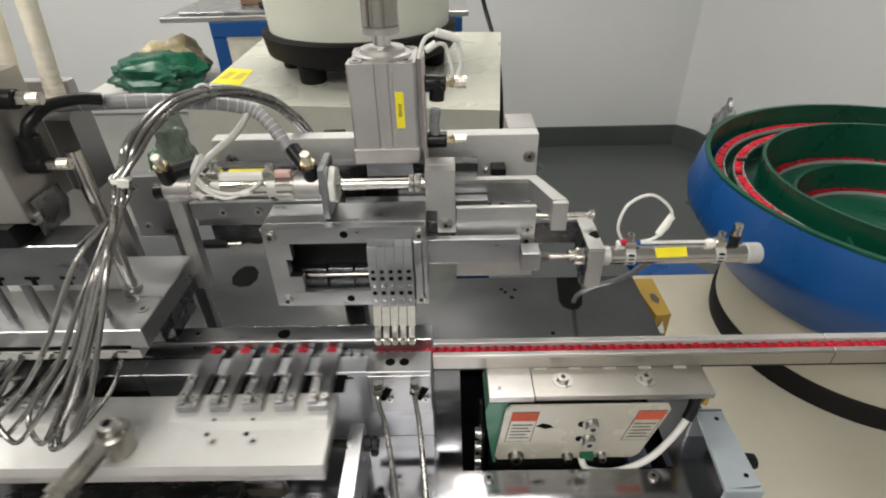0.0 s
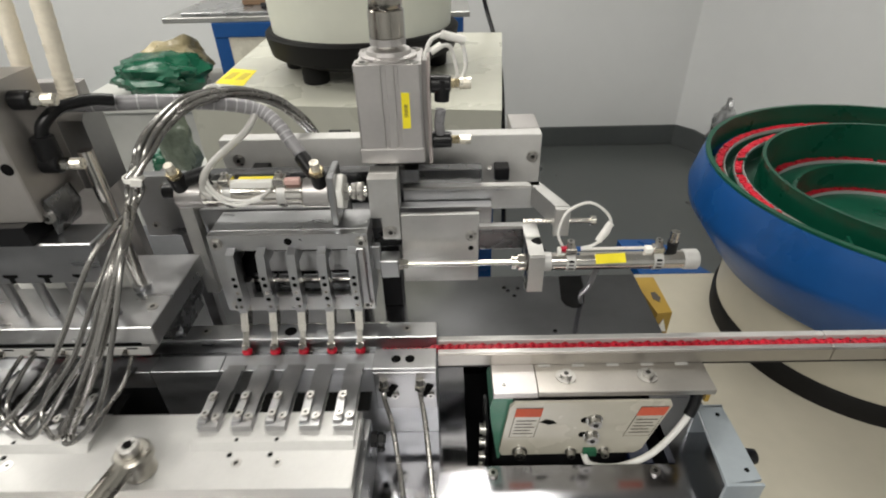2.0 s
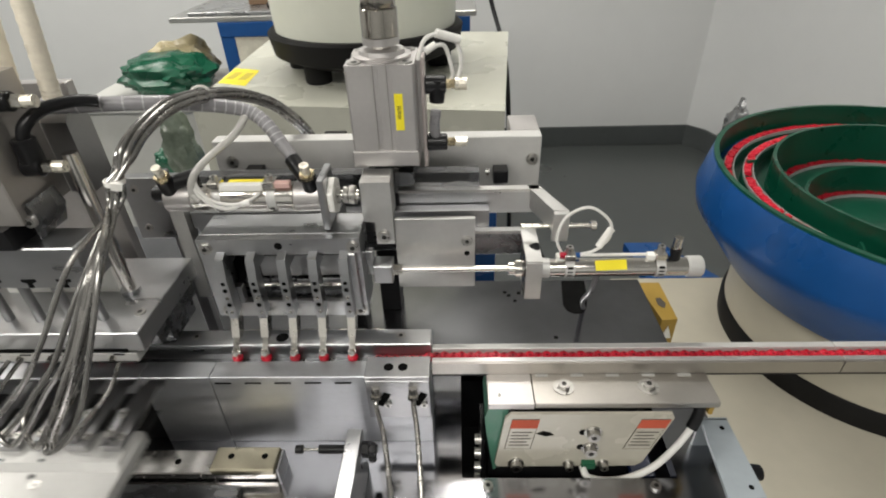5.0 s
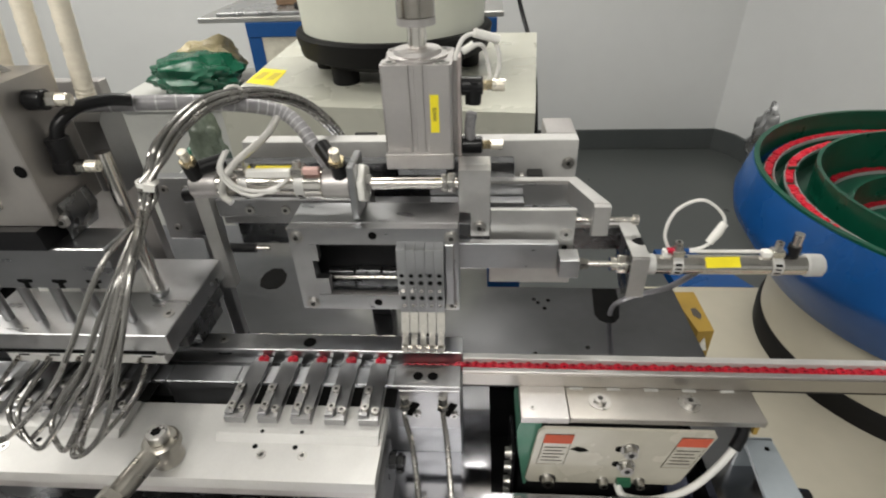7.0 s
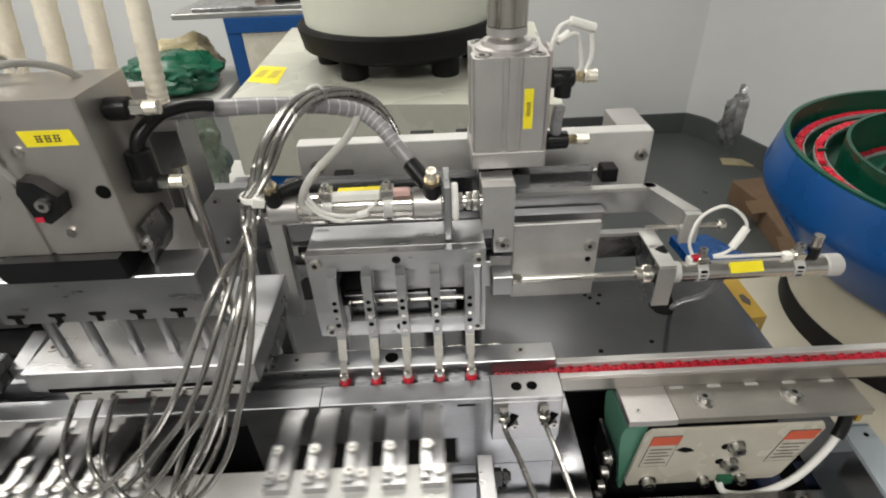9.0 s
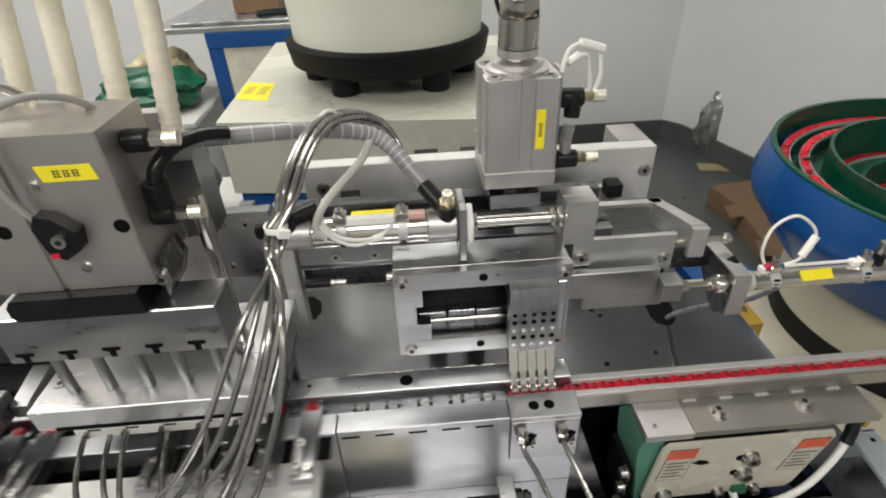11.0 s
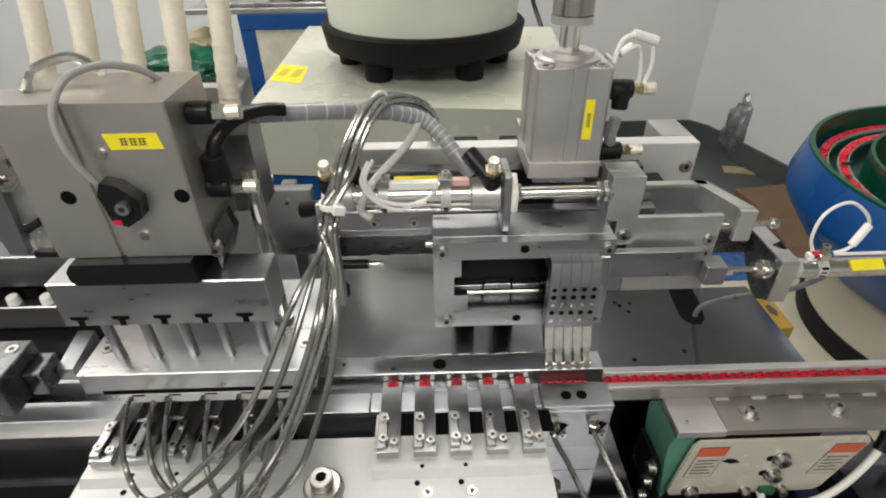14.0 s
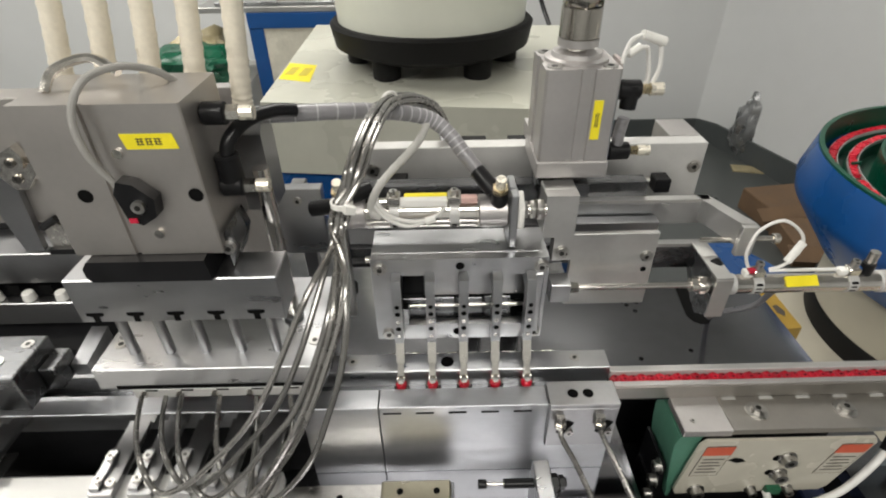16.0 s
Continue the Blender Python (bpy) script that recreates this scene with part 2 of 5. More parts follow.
def pipe(pts, r, seg=10, n=8, bm=None, ring=0.0, every=2):
    """A round hose along a soft curve; ring makes its radius swell on every few sections."""
    bm = bm or nb()
    P = smooth_path(pts, n)
    up = Vector((0, 0, 1))
    prev = None
    rows = []
    for i, p in enumerate(P):
        d = (P[min(i + 1, len(P) - 1)] - P[max(i - 1, 0)]).normalized()
        if prev is None:
            s = d.cross(up) if abs(d.z) < 0.95 else d.cross(Vector((1, 0, 0)))
        else:
            s = prev - d * prev.dot(d)
        s.normalize()
        prev = s
        u = d.cross(s)
        rr = r + (ring if i % every == 0 else 0)
        rows.append([bm.verts.new(p + rr * (s * math.cos(2 * math.pi * k / seg) + u * math.sin(2 * math.pi * k / seg))) for k in range(seg)])
    for a, b in zip(rows, rows[1:]):
        for k in range(seg):
            bm.faces.new((a[k], a[(k + 1) % seg], b[(k + 1) % seg], b[k]))
    bm.faces.new(rows[0]), bm.faces.new(list(reversed(rows[-1])))
    return bm


def bolt(c, d, parent, r=0.0046, h=0.003, washer=0.0, material=None):
    """A socket head screw on a face whose normal is d: a head, and its hexagonal socket."""
    c, d = Vector(c), Vector(d).normalized()
    bm = nb()
    if washer:
        rod(c, c + d * 0.0009, washer, seg=20, bm=bm)
    rod(c, c + d * h, r, r * 0.96, 18, bm)
    hd = part("bolt", bm, material or BOLT, parent)
    part("socket", rod(c + d * (h - 0.0015), c + d * (h + 0.0003), r * 0.46, seg=6), SOCKET, hd)
    return hd


# A near-black disc on the face stands for the shade in a hole.
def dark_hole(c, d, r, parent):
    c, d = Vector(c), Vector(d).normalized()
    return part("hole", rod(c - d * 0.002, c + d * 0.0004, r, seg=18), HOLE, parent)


def label_y(x0, x1, z0, z1, y, parent, slant=0.0, bars=0):
    """A yellow sticker on a face that looks to -y, with rows of print as bars."""
    s = part("sticker", prism([(x0, z0), (x1, z0), (x1 + slant, z1), (x0 + slant, z1)], "y", y - 0.0004, y), YELLOW, parent, "yellow printed sticker")
    vert = (z1 - z0) > (x1 - x0)
    g = min(x1 - x0, z1 - z0) * 0.44
    for i in range(bars):
        f = 0.5 + (i - (bars - 1) / 2) * 1.25 * g / max(x1 - x0, z1 - z0)
        xm, zm = ((x0 + x1) / 2, z0 + (z1 - z0) * f) if vert else (x0 + (x1 - x0) * f + slant / 2, (z0 + z1) / 2)
        bm = nb()
        for k in (-0.42, 0.0, 0.42):
            box(xm - g * (0.5 - 0.1 * (i % 2)), xm + g * 0.5, y - 0.0007, y - 0.0003, zm + g * (k - 0.06), zm + g * (k + 0.06), bm)
        for k in (-0.26, 0.24):
            box(xm + g * (k - 0.05), xm + g * (k + 0.05), y - 0.0008, y - 0.0003, zm - g * (0.5 if i % 2 else 0.42), zm + g * (0.36 if i % 2 else 0.5), bm)
        part("print", bm, INK, s)
    return s


# ---- the room ----
YW, ZF = 2.58, -0.80
part("floor", box(-3.2, 2.6, -3.2, 3.0, ZF - 0.1, ZF), FLOOR, None, "grey epoxy floor", kind="structure", category="floor")
part("wall_north", box(-3.2, 1.52, YW, YW + 0.12, ZF, 1.9), WALL, None, "white painted wall panel", kind="structure", category="wall")
part("wall_east", prism([(1.50, YW), (1.58, YW - 0.09), (1.95, 1.2), (2.3, -0.4), (2.3, -3.2), (2.5, -3.2), (2.5, YW + 0.12), (1.5, YW + 0.12)], "z", ZF, 1.9), WALL, None, "white painted side wall", kind="structure", category="wall")
part("wall_west", box(-3.2, -3.0, -3.2, YW, ZF, 1.9), WALL, None, "white painted wall", kind="structure", category="wall")
part("wall_south", box(-3.0, 2.3, -3.2, -3.0, ZF, 1.9), WALL, None, "white painted wall", kind="structure", category="wall")
part("ceiling", box(-3.2, 2.6, -3.2, 3.0, CEIL + 0.02, CEIL + 0.12), CEILM, None, "grey ceiling", kind="structure", category="ceiling")
part("baseboard", box(-3.0, 1.50, YW - 0.012, YW - 0.001, ZF, ZF + 0.12), SKIRT, None, "dark grey coved skirting", kind="structure", category="skirting", bevel=0.004)
part("baseboard", prism([(1.495, YW - 0.012), (1.565, YW - 0.10), (1.935, 1.2), (2.285, -0.4), (2.298, -0.4), (1.948, 1.2), (1.578, YW - 0.092), (1.50, YW - 0.002)], "z", ZF, ZF + 0.12), SKIRT, None, "dark grey coved skirting", kind="structure", category="skirting")
EMIT = bpy.data.materials.new("lamp_diffuser")
EMIT.use_nodes = True
EMIT.node_tree.nodes["Principled BSDF"].inputs["Emission Color"].default_value = (1, 0.97, 0.9, 1)
EMIT.node_tree.nodes["Principled BSDF"].inputs["Emission Strength"].default_value = 3.0
for lx, ly in LAMPS:
    t = thing("ceiling_light", (lx, ly, CEIL), "white rectangular ceiling light fitting", "ceiling light", "ceiling lights")
    part("frame", box(lx - 0.62, lx + 0.62, ly - 0.32, ly + 0.32, CEIL - 0.03, CEIL + 0.02), WHITEP, t, bevel=0.004)
    part("diffuser", box(lx - 0.58, lx + 0.58, ly - 0.28, ly + 0.28, CEIL - 0.036, CEIL - 0.0301), EMIT, t)

# ---- the machine table ----
ZT = -0.010
tb = thing("machine_table", (0, 0, ZF), "steel-topped machine table with a rectangular cut-out", "machine table")
CX0, CX1, CY0, CY1 = 0.178, 0.386, -0.083, 0.055
for x0, x1, y0, y1 in ((-1.0, CX0, -0.62, 0.40), (CX1, 0.437, 0.0, 0.232), (CX1, 0.442, -0.62, -0.0005), (CX0, CX1, -0.62, CY0), (CX0, CX1, CY1, 0.232)):
    part("top_plate", box(x0, x1, y0, y1, ZT - 0.016, ZT), PLATE, tb, smooth=False)
part("cabinet", box(-0.98, 0.40, -0.60, 0.21, ZF + 0.06, ZT - 0.12), PANELB, tb)
# Tray and lining are added near black for the shade in the cut-out.
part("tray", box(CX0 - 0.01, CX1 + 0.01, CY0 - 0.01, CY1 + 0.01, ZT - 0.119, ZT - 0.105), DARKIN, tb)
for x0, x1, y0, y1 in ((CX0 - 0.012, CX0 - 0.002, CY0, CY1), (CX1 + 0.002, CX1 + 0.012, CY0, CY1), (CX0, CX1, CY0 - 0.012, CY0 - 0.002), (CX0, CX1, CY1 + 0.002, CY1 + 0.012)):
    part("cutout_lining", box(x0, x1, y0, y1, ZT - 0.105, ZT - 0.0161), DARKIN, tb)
for x, y in ((0.203, -0.092), (0.362, -0.092), (0.203, -0.2), (0.35, -0.2)):
    bolt((x, y, ZT), (0, 0, 1), tb, 0.005, 0.003)
for x, y in ((0.247, 0.198), (0.255, 0.186), (0.2615, 0.203), (0.242, 0.205), (0.235, 0.10), (0.30, 0.112)):
    dark_hole((x, y, ZT), (0, 0, 1), 0.0028, tb)
for outline in ([(-0.160, 0.243), (-0.155, 0.228), (-0.142, 0.221), (-0.128, 0.223), (-0.121, 0.238), (-0.124, 0.258), (-0.136, 0.272), (-0.150, 0.272), (-0.158, 0.260)],
                [(0.3257, 0.2300), (0.3195, 0.176), (0.3235, 0.164), (0.3320, 0.158), (0.3420, 0.159), (0.3500, 0.168), (0.3555, 0.192), (0.3590, 0.2300)]):
    part("cable_hole", prism(outline, "z", ZT - 0.004, ZT + 0.0006), HOLE, tb, "black cable hole")
# Near-black sheet puts the shade of the gap beside the shuttle into colour.
part("recess_cover", box(-0.95, -0.190, -0.30, -0.0415, ZT, ZT + 0.0022), DARKIN, tb, "near-black sheet standing for the shaded gap by the shuttle")
# ---- the track ----
tr = thing("pick_track", (0.0, -0.01, ZT), "ground steel track bars with a slot between", "track")
part("back_bar", box(-0.80, 0.1495, -0.0095, 0.0125, 0.072, 0.098), STEEL, tr, bevel=0.0006)
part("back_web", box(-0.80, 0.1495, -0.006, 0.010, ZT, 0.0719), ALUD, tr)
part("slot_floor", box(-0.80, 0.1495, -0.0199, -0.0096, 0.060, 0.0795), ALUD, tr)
part("front_bar", box(-0.0615, 0.1495, -0.041, -0.0200, ZT, 0.0865), BARSTEEL, tr, bevel=0.0006)
part("front_bar", box(-0.1300, -0.0622, -0.041, -0.0200, ZT, 0.0862), BARSTEEL, tr, bevel=0.0006)
part("front_bar", box(-0.80, -0.1307, -0.041, -0.0200, 0.064, 0.0860), BARSTEEL, tr, bevel=0.0006)
# Near-black web stands for the shade in the recess below the bar.
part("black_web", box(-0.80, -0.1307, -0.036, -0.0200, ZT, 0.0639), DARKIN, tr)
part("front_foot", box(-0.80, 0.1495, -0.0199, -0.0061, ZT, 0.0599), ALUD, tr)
for x in (-0.088, 0.119):
    bolt((x, 0.003, 0.098), (0, 0, 1), tr, 0.0046, 0.0004)
part("hole", rod((0.0, 0.001, 0.096), (0.0, 0.001, 0.0984), 0.0062, seg=20), HOLE, tr)
for i in range(9):
    x = -0.055 + 0.029 * i * 0.62
    part("notch", box(x, x + 0.012, 0.0126, 0.0134, 0.094, 0.0984), CHROME, tr)
for i in range(5):
    x = -0.050 + 0.029 * i
    part("slit", box(x - 0.008, x + 0.008, -0.0414, -0.0405, 0.0775, 0.0795), HOLE, tr)
for k in range(5):
    for d in (-0.0055, 0.0055):
        part("slot_pin", rod((-0.0425 + 0.029 * k + d, -0.0125, 0.0796), (-0.0425 + 0.029 * k + d, -0.0118, 0.0826), 0.0020, 0.0016, 12), NICKEL, tr)
# stop block over the end of the track, with its sensors
sb = thing("sensor_block", (0.118, -0.035, 0.0865), "small steel block with two fibre sensors", "sensor block")
part("block", box(0.088, 0.1493, -0.0470, -0.0203, 0.0868, 0.0925), FINGERM, sb, bevel=0.0006)
part("front_plate", box(0.0884, 0.1489, -0.0468, -0.0412, 0.035, 0.0867), FINGERM, sb, bevel=0.0006)
for x in (0.110, 0.1235):
    part("hole", rod((x, -0.0345, 0.090), (x, -0.0345, 0.0928), 0.0047, seg=20), HOLE, sb)
for x, f, up in ((0.098, 0.9, 0.0), (0.133, 0.5, 0.003)):
    part("fitting", rod((x, -0.049, 0.080), (x, -0.051, 0.070), 0.0042, seg=6), NICKEL, sb)
    part("nut", rod((x, -0.0506, 0.0725), (x, -0.0514, 0.0685), 0.0055, seg=6), NICKEL, sb)
    part("slot", rbox((x + 0.006, -0.0472, 0.062), (0.007, 0.0012, 0.018), 0, 28, 0), HOLE, sb)
    bolt((x + 0.010, -0.0468, 0.056), (0, -1, 0), sb, 0.0036, 0.003)
    part("sensor_cable", pipe([(x, -0.051, 0.070), (x + 0.001, -0.060, 0.063 + up), (x + 0.011 * f, -0.085, 0.058 + 2 * up), (x + 0.024 * f, -0.14, 0.053 + 4 * up), (x + 0.040 * f, -0.22, 0.042 + 6 * up), (x + 0.055 * f, -0.33, 0.020 + 3 * up), (x + 0.06 * f, -0.46, -0.006), (x + 0.06 * f, -0.6, -0.0065)], 0.0024), HOSEM, sb, "grey braided sensor cable")

# ---- feed rail, full of red caps ----
fr = thing("feed_rail", (0.35, -0.014, 0.06), "long narrow aluminium feed rail", "feed rail")
for x0, x1 in ((0.1505, 0.5385), (0.5395, 0.86)):
    # Rail floor coloured near black for the shade between the lips.
    part("rail_floor", box(x0, x1, -0.0250, -0.0030, 0.070, 0.0815), DARKIN, fr)
    part("back_lip", box(x0, x1, -0.0096, -0.0025, 0.0816, 0.0915), BLAST, fr, bevel=0.0005)
    part("front_lip", box(x0, x1, -0.0250, -0.0196, 0.0816, 0.0900), ALU, fr, bevel=0.0005)
    part("front_cheek", box(x0, x1, -0.0268, -0.0251, 0.0742, 0.0885), TOPALU, fr)


def red_cap(label="small red plastic cap with a paler rim"):
    o = thing("red_cap", (0, 0, 0), label, "plastic cap", "red caps")
    bm = rod((0, 0, 0), (0, 0, 0.0055), 0.0046, 0.0040, 16)
    part("cap", bm, RED, o, bevel=0.0004)
    part("flange", rod((0, 0, 0.0032), (0, 0, 0.0042), 0.0053, 0.0050, 18), RED, o)
    part("slot", box(-0.0012, 0.0012, 0.0010, 0.0026, 0.0054, 0.0056), HOLE, o)
    part("stem", rod((0, -0.0018, 0.0054), (0, -0.0018, 0.0064), 0.0016, 0.0012, 10), RED, o)
    return o


PITCH = 0.0083
cap0 = red_cap()
cap0.location = (0.1545, -0.0146, 0.0830)
QUEUE = [cap0]
for i in range(1, 82):
    QUEUE.append(copy_thing(cap0, pose(0.1545 + PITCH * i, -0.0146 + (0.0006 if i % 2 else -0.0006), 0.0830, 4 if i % 2 else -4, 0, 180 * (i % 2))))

# ---- linear vibrator under the rail ----
lv = thing("linear_vibrator", (0.30, -0.03, ZT - 0.105), "linear vibrator with ivory cover plate and green cast body", "vibrator")
part("top_plate", box(0.246, 0.414, -0.062, -0.0254, 0.0665, 0.0735), TOPALU, lv, bevel=0.0006)
part("end_plate", box(0.203, 0.2455, -0.063, -0.0254, 0.066, 0.0738), ALU, lv, bevel=0.0006)
bolt((0.214, -0.052, 0.0738), (0, 0, 1), lv, 0.0022, 0.001)
for x in (0.275, 0.354):
    bolt((x, -0.043, 0.0735), (0, 0, 1), lv, 0.0056, 0.005, 0.0098)
for i in range(5):
    part("spacer", box(0.25 + i * 0.034, 0.262 + i * 0.034, -0.0300, -0.0272, 0.0736, 0.0744), BLAST, lv)
# Cast body and base take near black for the shade behind the cover.
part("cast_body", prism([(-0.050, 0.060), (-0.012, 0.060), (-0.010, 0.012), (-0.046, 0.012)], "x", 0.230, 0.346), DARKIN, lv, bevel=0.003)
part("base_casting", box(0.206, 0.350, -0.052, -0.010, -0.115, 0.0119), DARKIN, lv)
part("cast_nose", prism([(0.2030, 0.062), (0.2225, 0.062), (0.2185, 0.012), (0.2125, -0.030), (0.2100, -0.030), (0.2060, 0.0), (0.2020, 0.030), (0.2005, 0.050)], "y", -0.060, -0.012), CASTGREEN, lv, bevel=0.003)
cover = part("cover_plate", prism([(0.224, 0.064), (0.371, 0.064), (0.374, 0.058), (0.356, -0.008), (0.350, -0.014), (0.214, -0.016), (0.211, -0.010), (0.219, 0.058)], "y", -0.0665, -0.0635), PANELW, lv, "ivory enamelled cover plate", bevel=0.0008)
for (x0, x1, s) in ((0.2195, 0.2450, 0.006), (0.3335, 0.3600, 0.011)):
    part("warning_label", prism([(x0, 0.013), (x1, 0.013), (x1 + s, 0.057), (x0 + s, 0.057)], "y", -0.0668, -0.0664), INK, cover)
    part("warning_label", prism([(x0 + 0.0008, 0.0138), (x1 - 0.0008, 0.0138), (x1 + s - 0.0008, 0.0562), (x0 + s + 0.0008, 0.0562)], "y", -0.0670, -0.0667), PANELW, cover)
    part("warning_header", prism([(x0 + s * 0.72, 0.0445), (x1 + s * 0.72, 0.0445), (x1 + s, 0.0562), (x0 + s, 0.0562)], "y", -0.0673, -0.0669), REDPRINT, cover)
    for k in range(5):
        z = 0.0385 - 0.0048 * k
        o = s * (z - 0.013) / 0.044
        part("print", box(x0 + o + 0.003, x1 + o - 0.003 - 0.003 * (k % 2), -0.0672, -0.0669, z - 0.0007, z + 0.0007), INK, cover)
for x, z, r in ((0.302, 0.038, 0.0062), (0.302, 0.014, 0.0062), (0.232, -0.010, 0.006), (0.284, -0.011, 0.0042), (0.318, -0.010, 0.0042)):
    bolt((x, -0.0665, z), (0, -1, 0), lv, r, 0.007, r * 1.35)
for z in (0.038, 0.016):
    part("slot", rod((0.293, -0.0664, z), (0.293, -0.0669, z), 0.004, seg=14), HOLE, cover)
part("slot", prism([(0.249, 0.036), (0.255, 0.040), (0.262, 0.038), (0.266, 0.034), (0.258, 0.032)], "y", -0.0669, -0.0664), HOLE, cover)
for z in (0.012, -0.010, -0.034, -0.052):
    bolt((0.1974, -0.055, z), (-1, 0, 0), lv, 0.0055, 0.006, 0.0075)
for z0, z1 in ((-0.020, 0.018), (-0.06, -0.026)):
    part("leaf_spring", box(0.1975, 0.2005, -0.060, -0.016, z0, z1), BLACK, lv)
part("terminal", box(0.296, 0.309, -0.072, -0.067, -0.012, -0.004), PCB, lv)
part("power_cable", pipe([(0.297, -0.070, -0.010), (0.304, -0.076, -0.020), (0.332, -0.077, -0.022), (0.362, -0.074, -0.008), (0.386, -0.066, 0.020), (0.400, -0.057, 0.044), (0.404, -0.050, 0.058)], 0.0034, 12), CABLE, lv, "thick white power cable")
part("cable_gland", pipe([(0.396, -0.0605, 0.036), (0.4015, -0.055, 0.048), (0.404, -0.048, 0.064)], 0.0055, 12), BLACK, lv)
part("foot_block", box(0.354, 0.380, -0.060, -0.030, -0.115, -0.045), NAVY, lv, "dark blue painted foot", bevel=0.002)
part("bracket", box(0.4095, 0.4135, -0.056, -0.040, 0.050, 0.0664), GOLD, lv)

# slanted guard bracket at the table edge
gb = thing("edge_bracket", (0.425, -0.08, ZT), "bent grey sheet-metal bracket on the table edge", "bracket")
part("sheet", prism([(0.404, -0.130), (0.437, -0.126), (0.437, -0.045), (0.412, -0.046)], "z", 0.026, 0.030), BLUEGREY, gb, bevel=0.0006)
part("flange", box(0.4035, 0.4375, -0.1325, -0.129, ZT, 0.030), BLUEGREY, gb, bevel=0.0006)
part("flange", box(0.412, 0.4375, -0.0465, -0.0435, ZT, 0.030), BLUEGREY, gb)
part("knob", rod((0.4375, -0.095, 0.018), (0.450, -0.095, 0.018), 0.008, 0.007, 12), BLACK, gb, bevel=0.001)
for y in (-0.117, -0.056):
    dark_hole((0.428, y, 0.030), (0, 0, 1), 0.0022, gb)

# adjustable stop in front of the track
st = thing("stop_bracket", (0.082, -0.13, ZT), "upright steel stop plate with a black shock absorber", "stop bracket")
part("plate", box(0.072, 0.086, -0.24, -0.071, ZT, 0.050), STEEL, st, bevel=0.0008)
part("absorber", rod((0.046, -0.085, 0.038), (0.100, -0.085, 0.038), 0.0042, seg=16), BLACK, st)
part("absorber_rod", rod((0.030, -0.085, 0.038), (0.046, -0.085, 0.038), 0.0016, seg=12), CHROME, st)
part("bumper", rod((0.024, -0.085, 0.038), (0.0315, -0.085, 0.038), 0.0040, seg=16), BLACK, st, bevel=0.0006)
part("nut", rod((0.0862, -0.085, 0.038), (0.0925, -0.085, 0.038), 0.0075, seg=6), BLACK, st)
part("nut", rod((0.094, -0.085, 0.038), (0.098, -0.085, 0.038), 0.0062, seg=6), BLACK, st)
bolt((0.094, -0.083, 0.020), (0, 0, 1), st, 0.004, 0.005, material=BLACK)
bolt((0.060, -0.135, 0.020), (-1, 0, 0), st, 0.005, 0.006)

# shuttle guide rail
gr = thing("guide_rail", (-0.2, -0.078, ZT), "linear guide rail on the table", "guide rail")
part("rail", box(-0.60, -0.002, -0.086, -0.068, ZT + 0.0023, 0.004), NICKEL, gr, bevel=0.001)
part("rail_lip", box(-0.60, -0.002, -0.090, -0.064, 0.0041, 0.0075), NICKEL, gr, bevel=0.001)
part("guide_cap", box(-0.062, 0.001, -0.092, -0.066, 0.0076, 0.016), DULLBRASS, gr, bevel=0.0015)
part("end_stop", box(0.0012, 0.0040, -0.090, -0.067, ZT, 0.013), FINGERM, gr, bevel=0.0006)
for x in (-0.10, -0.045, -0.012):
    dark_hole((x, -0.077, 0.016 if x > -0.06 else 0.0075), (0, 0, 1), 0.003, gr)
part("rail", box(-0.62, 0.02, -0.205, -0.185, ZT + 0.0023, 0.010), NICKEL, gr, bevel=0.001)
part("base_bar", box(-0.62, -0.03, -0.17, -0.10, ZT + 0.0023, 0.006), ALUD, gr, bevel=0.001)
for x in (-0.3, -0.2, -0.12, -0.06):
    bolt((x, -0.15, 0.006), (0, 0, 1), gr, 0.004, 0.003)
# ---- shuttle, at its right-hand stop ----
sh = thing("shuttle", (-0.08, -0.10, 0.008), "bead-blasted aluminium shuttle plate with ten part fingers", "shuttle")
part("deck", prism([(-0.283, -0.137), (0.0855, -0.137), (0.0855, -0.064), (-0.283, -0.064)], "z", 0.070, 0.0825), BLAST, sh, bevel=0.0008)
part("apron", box(-0.28, 0.084, -0.1355, -0.122, 0.060, 0.0699), ALU, sh)
part("slide_block", box(-0.27, -0.02, -0.095, -0.068, 0.0165, 0.0699), ALUD, sh)
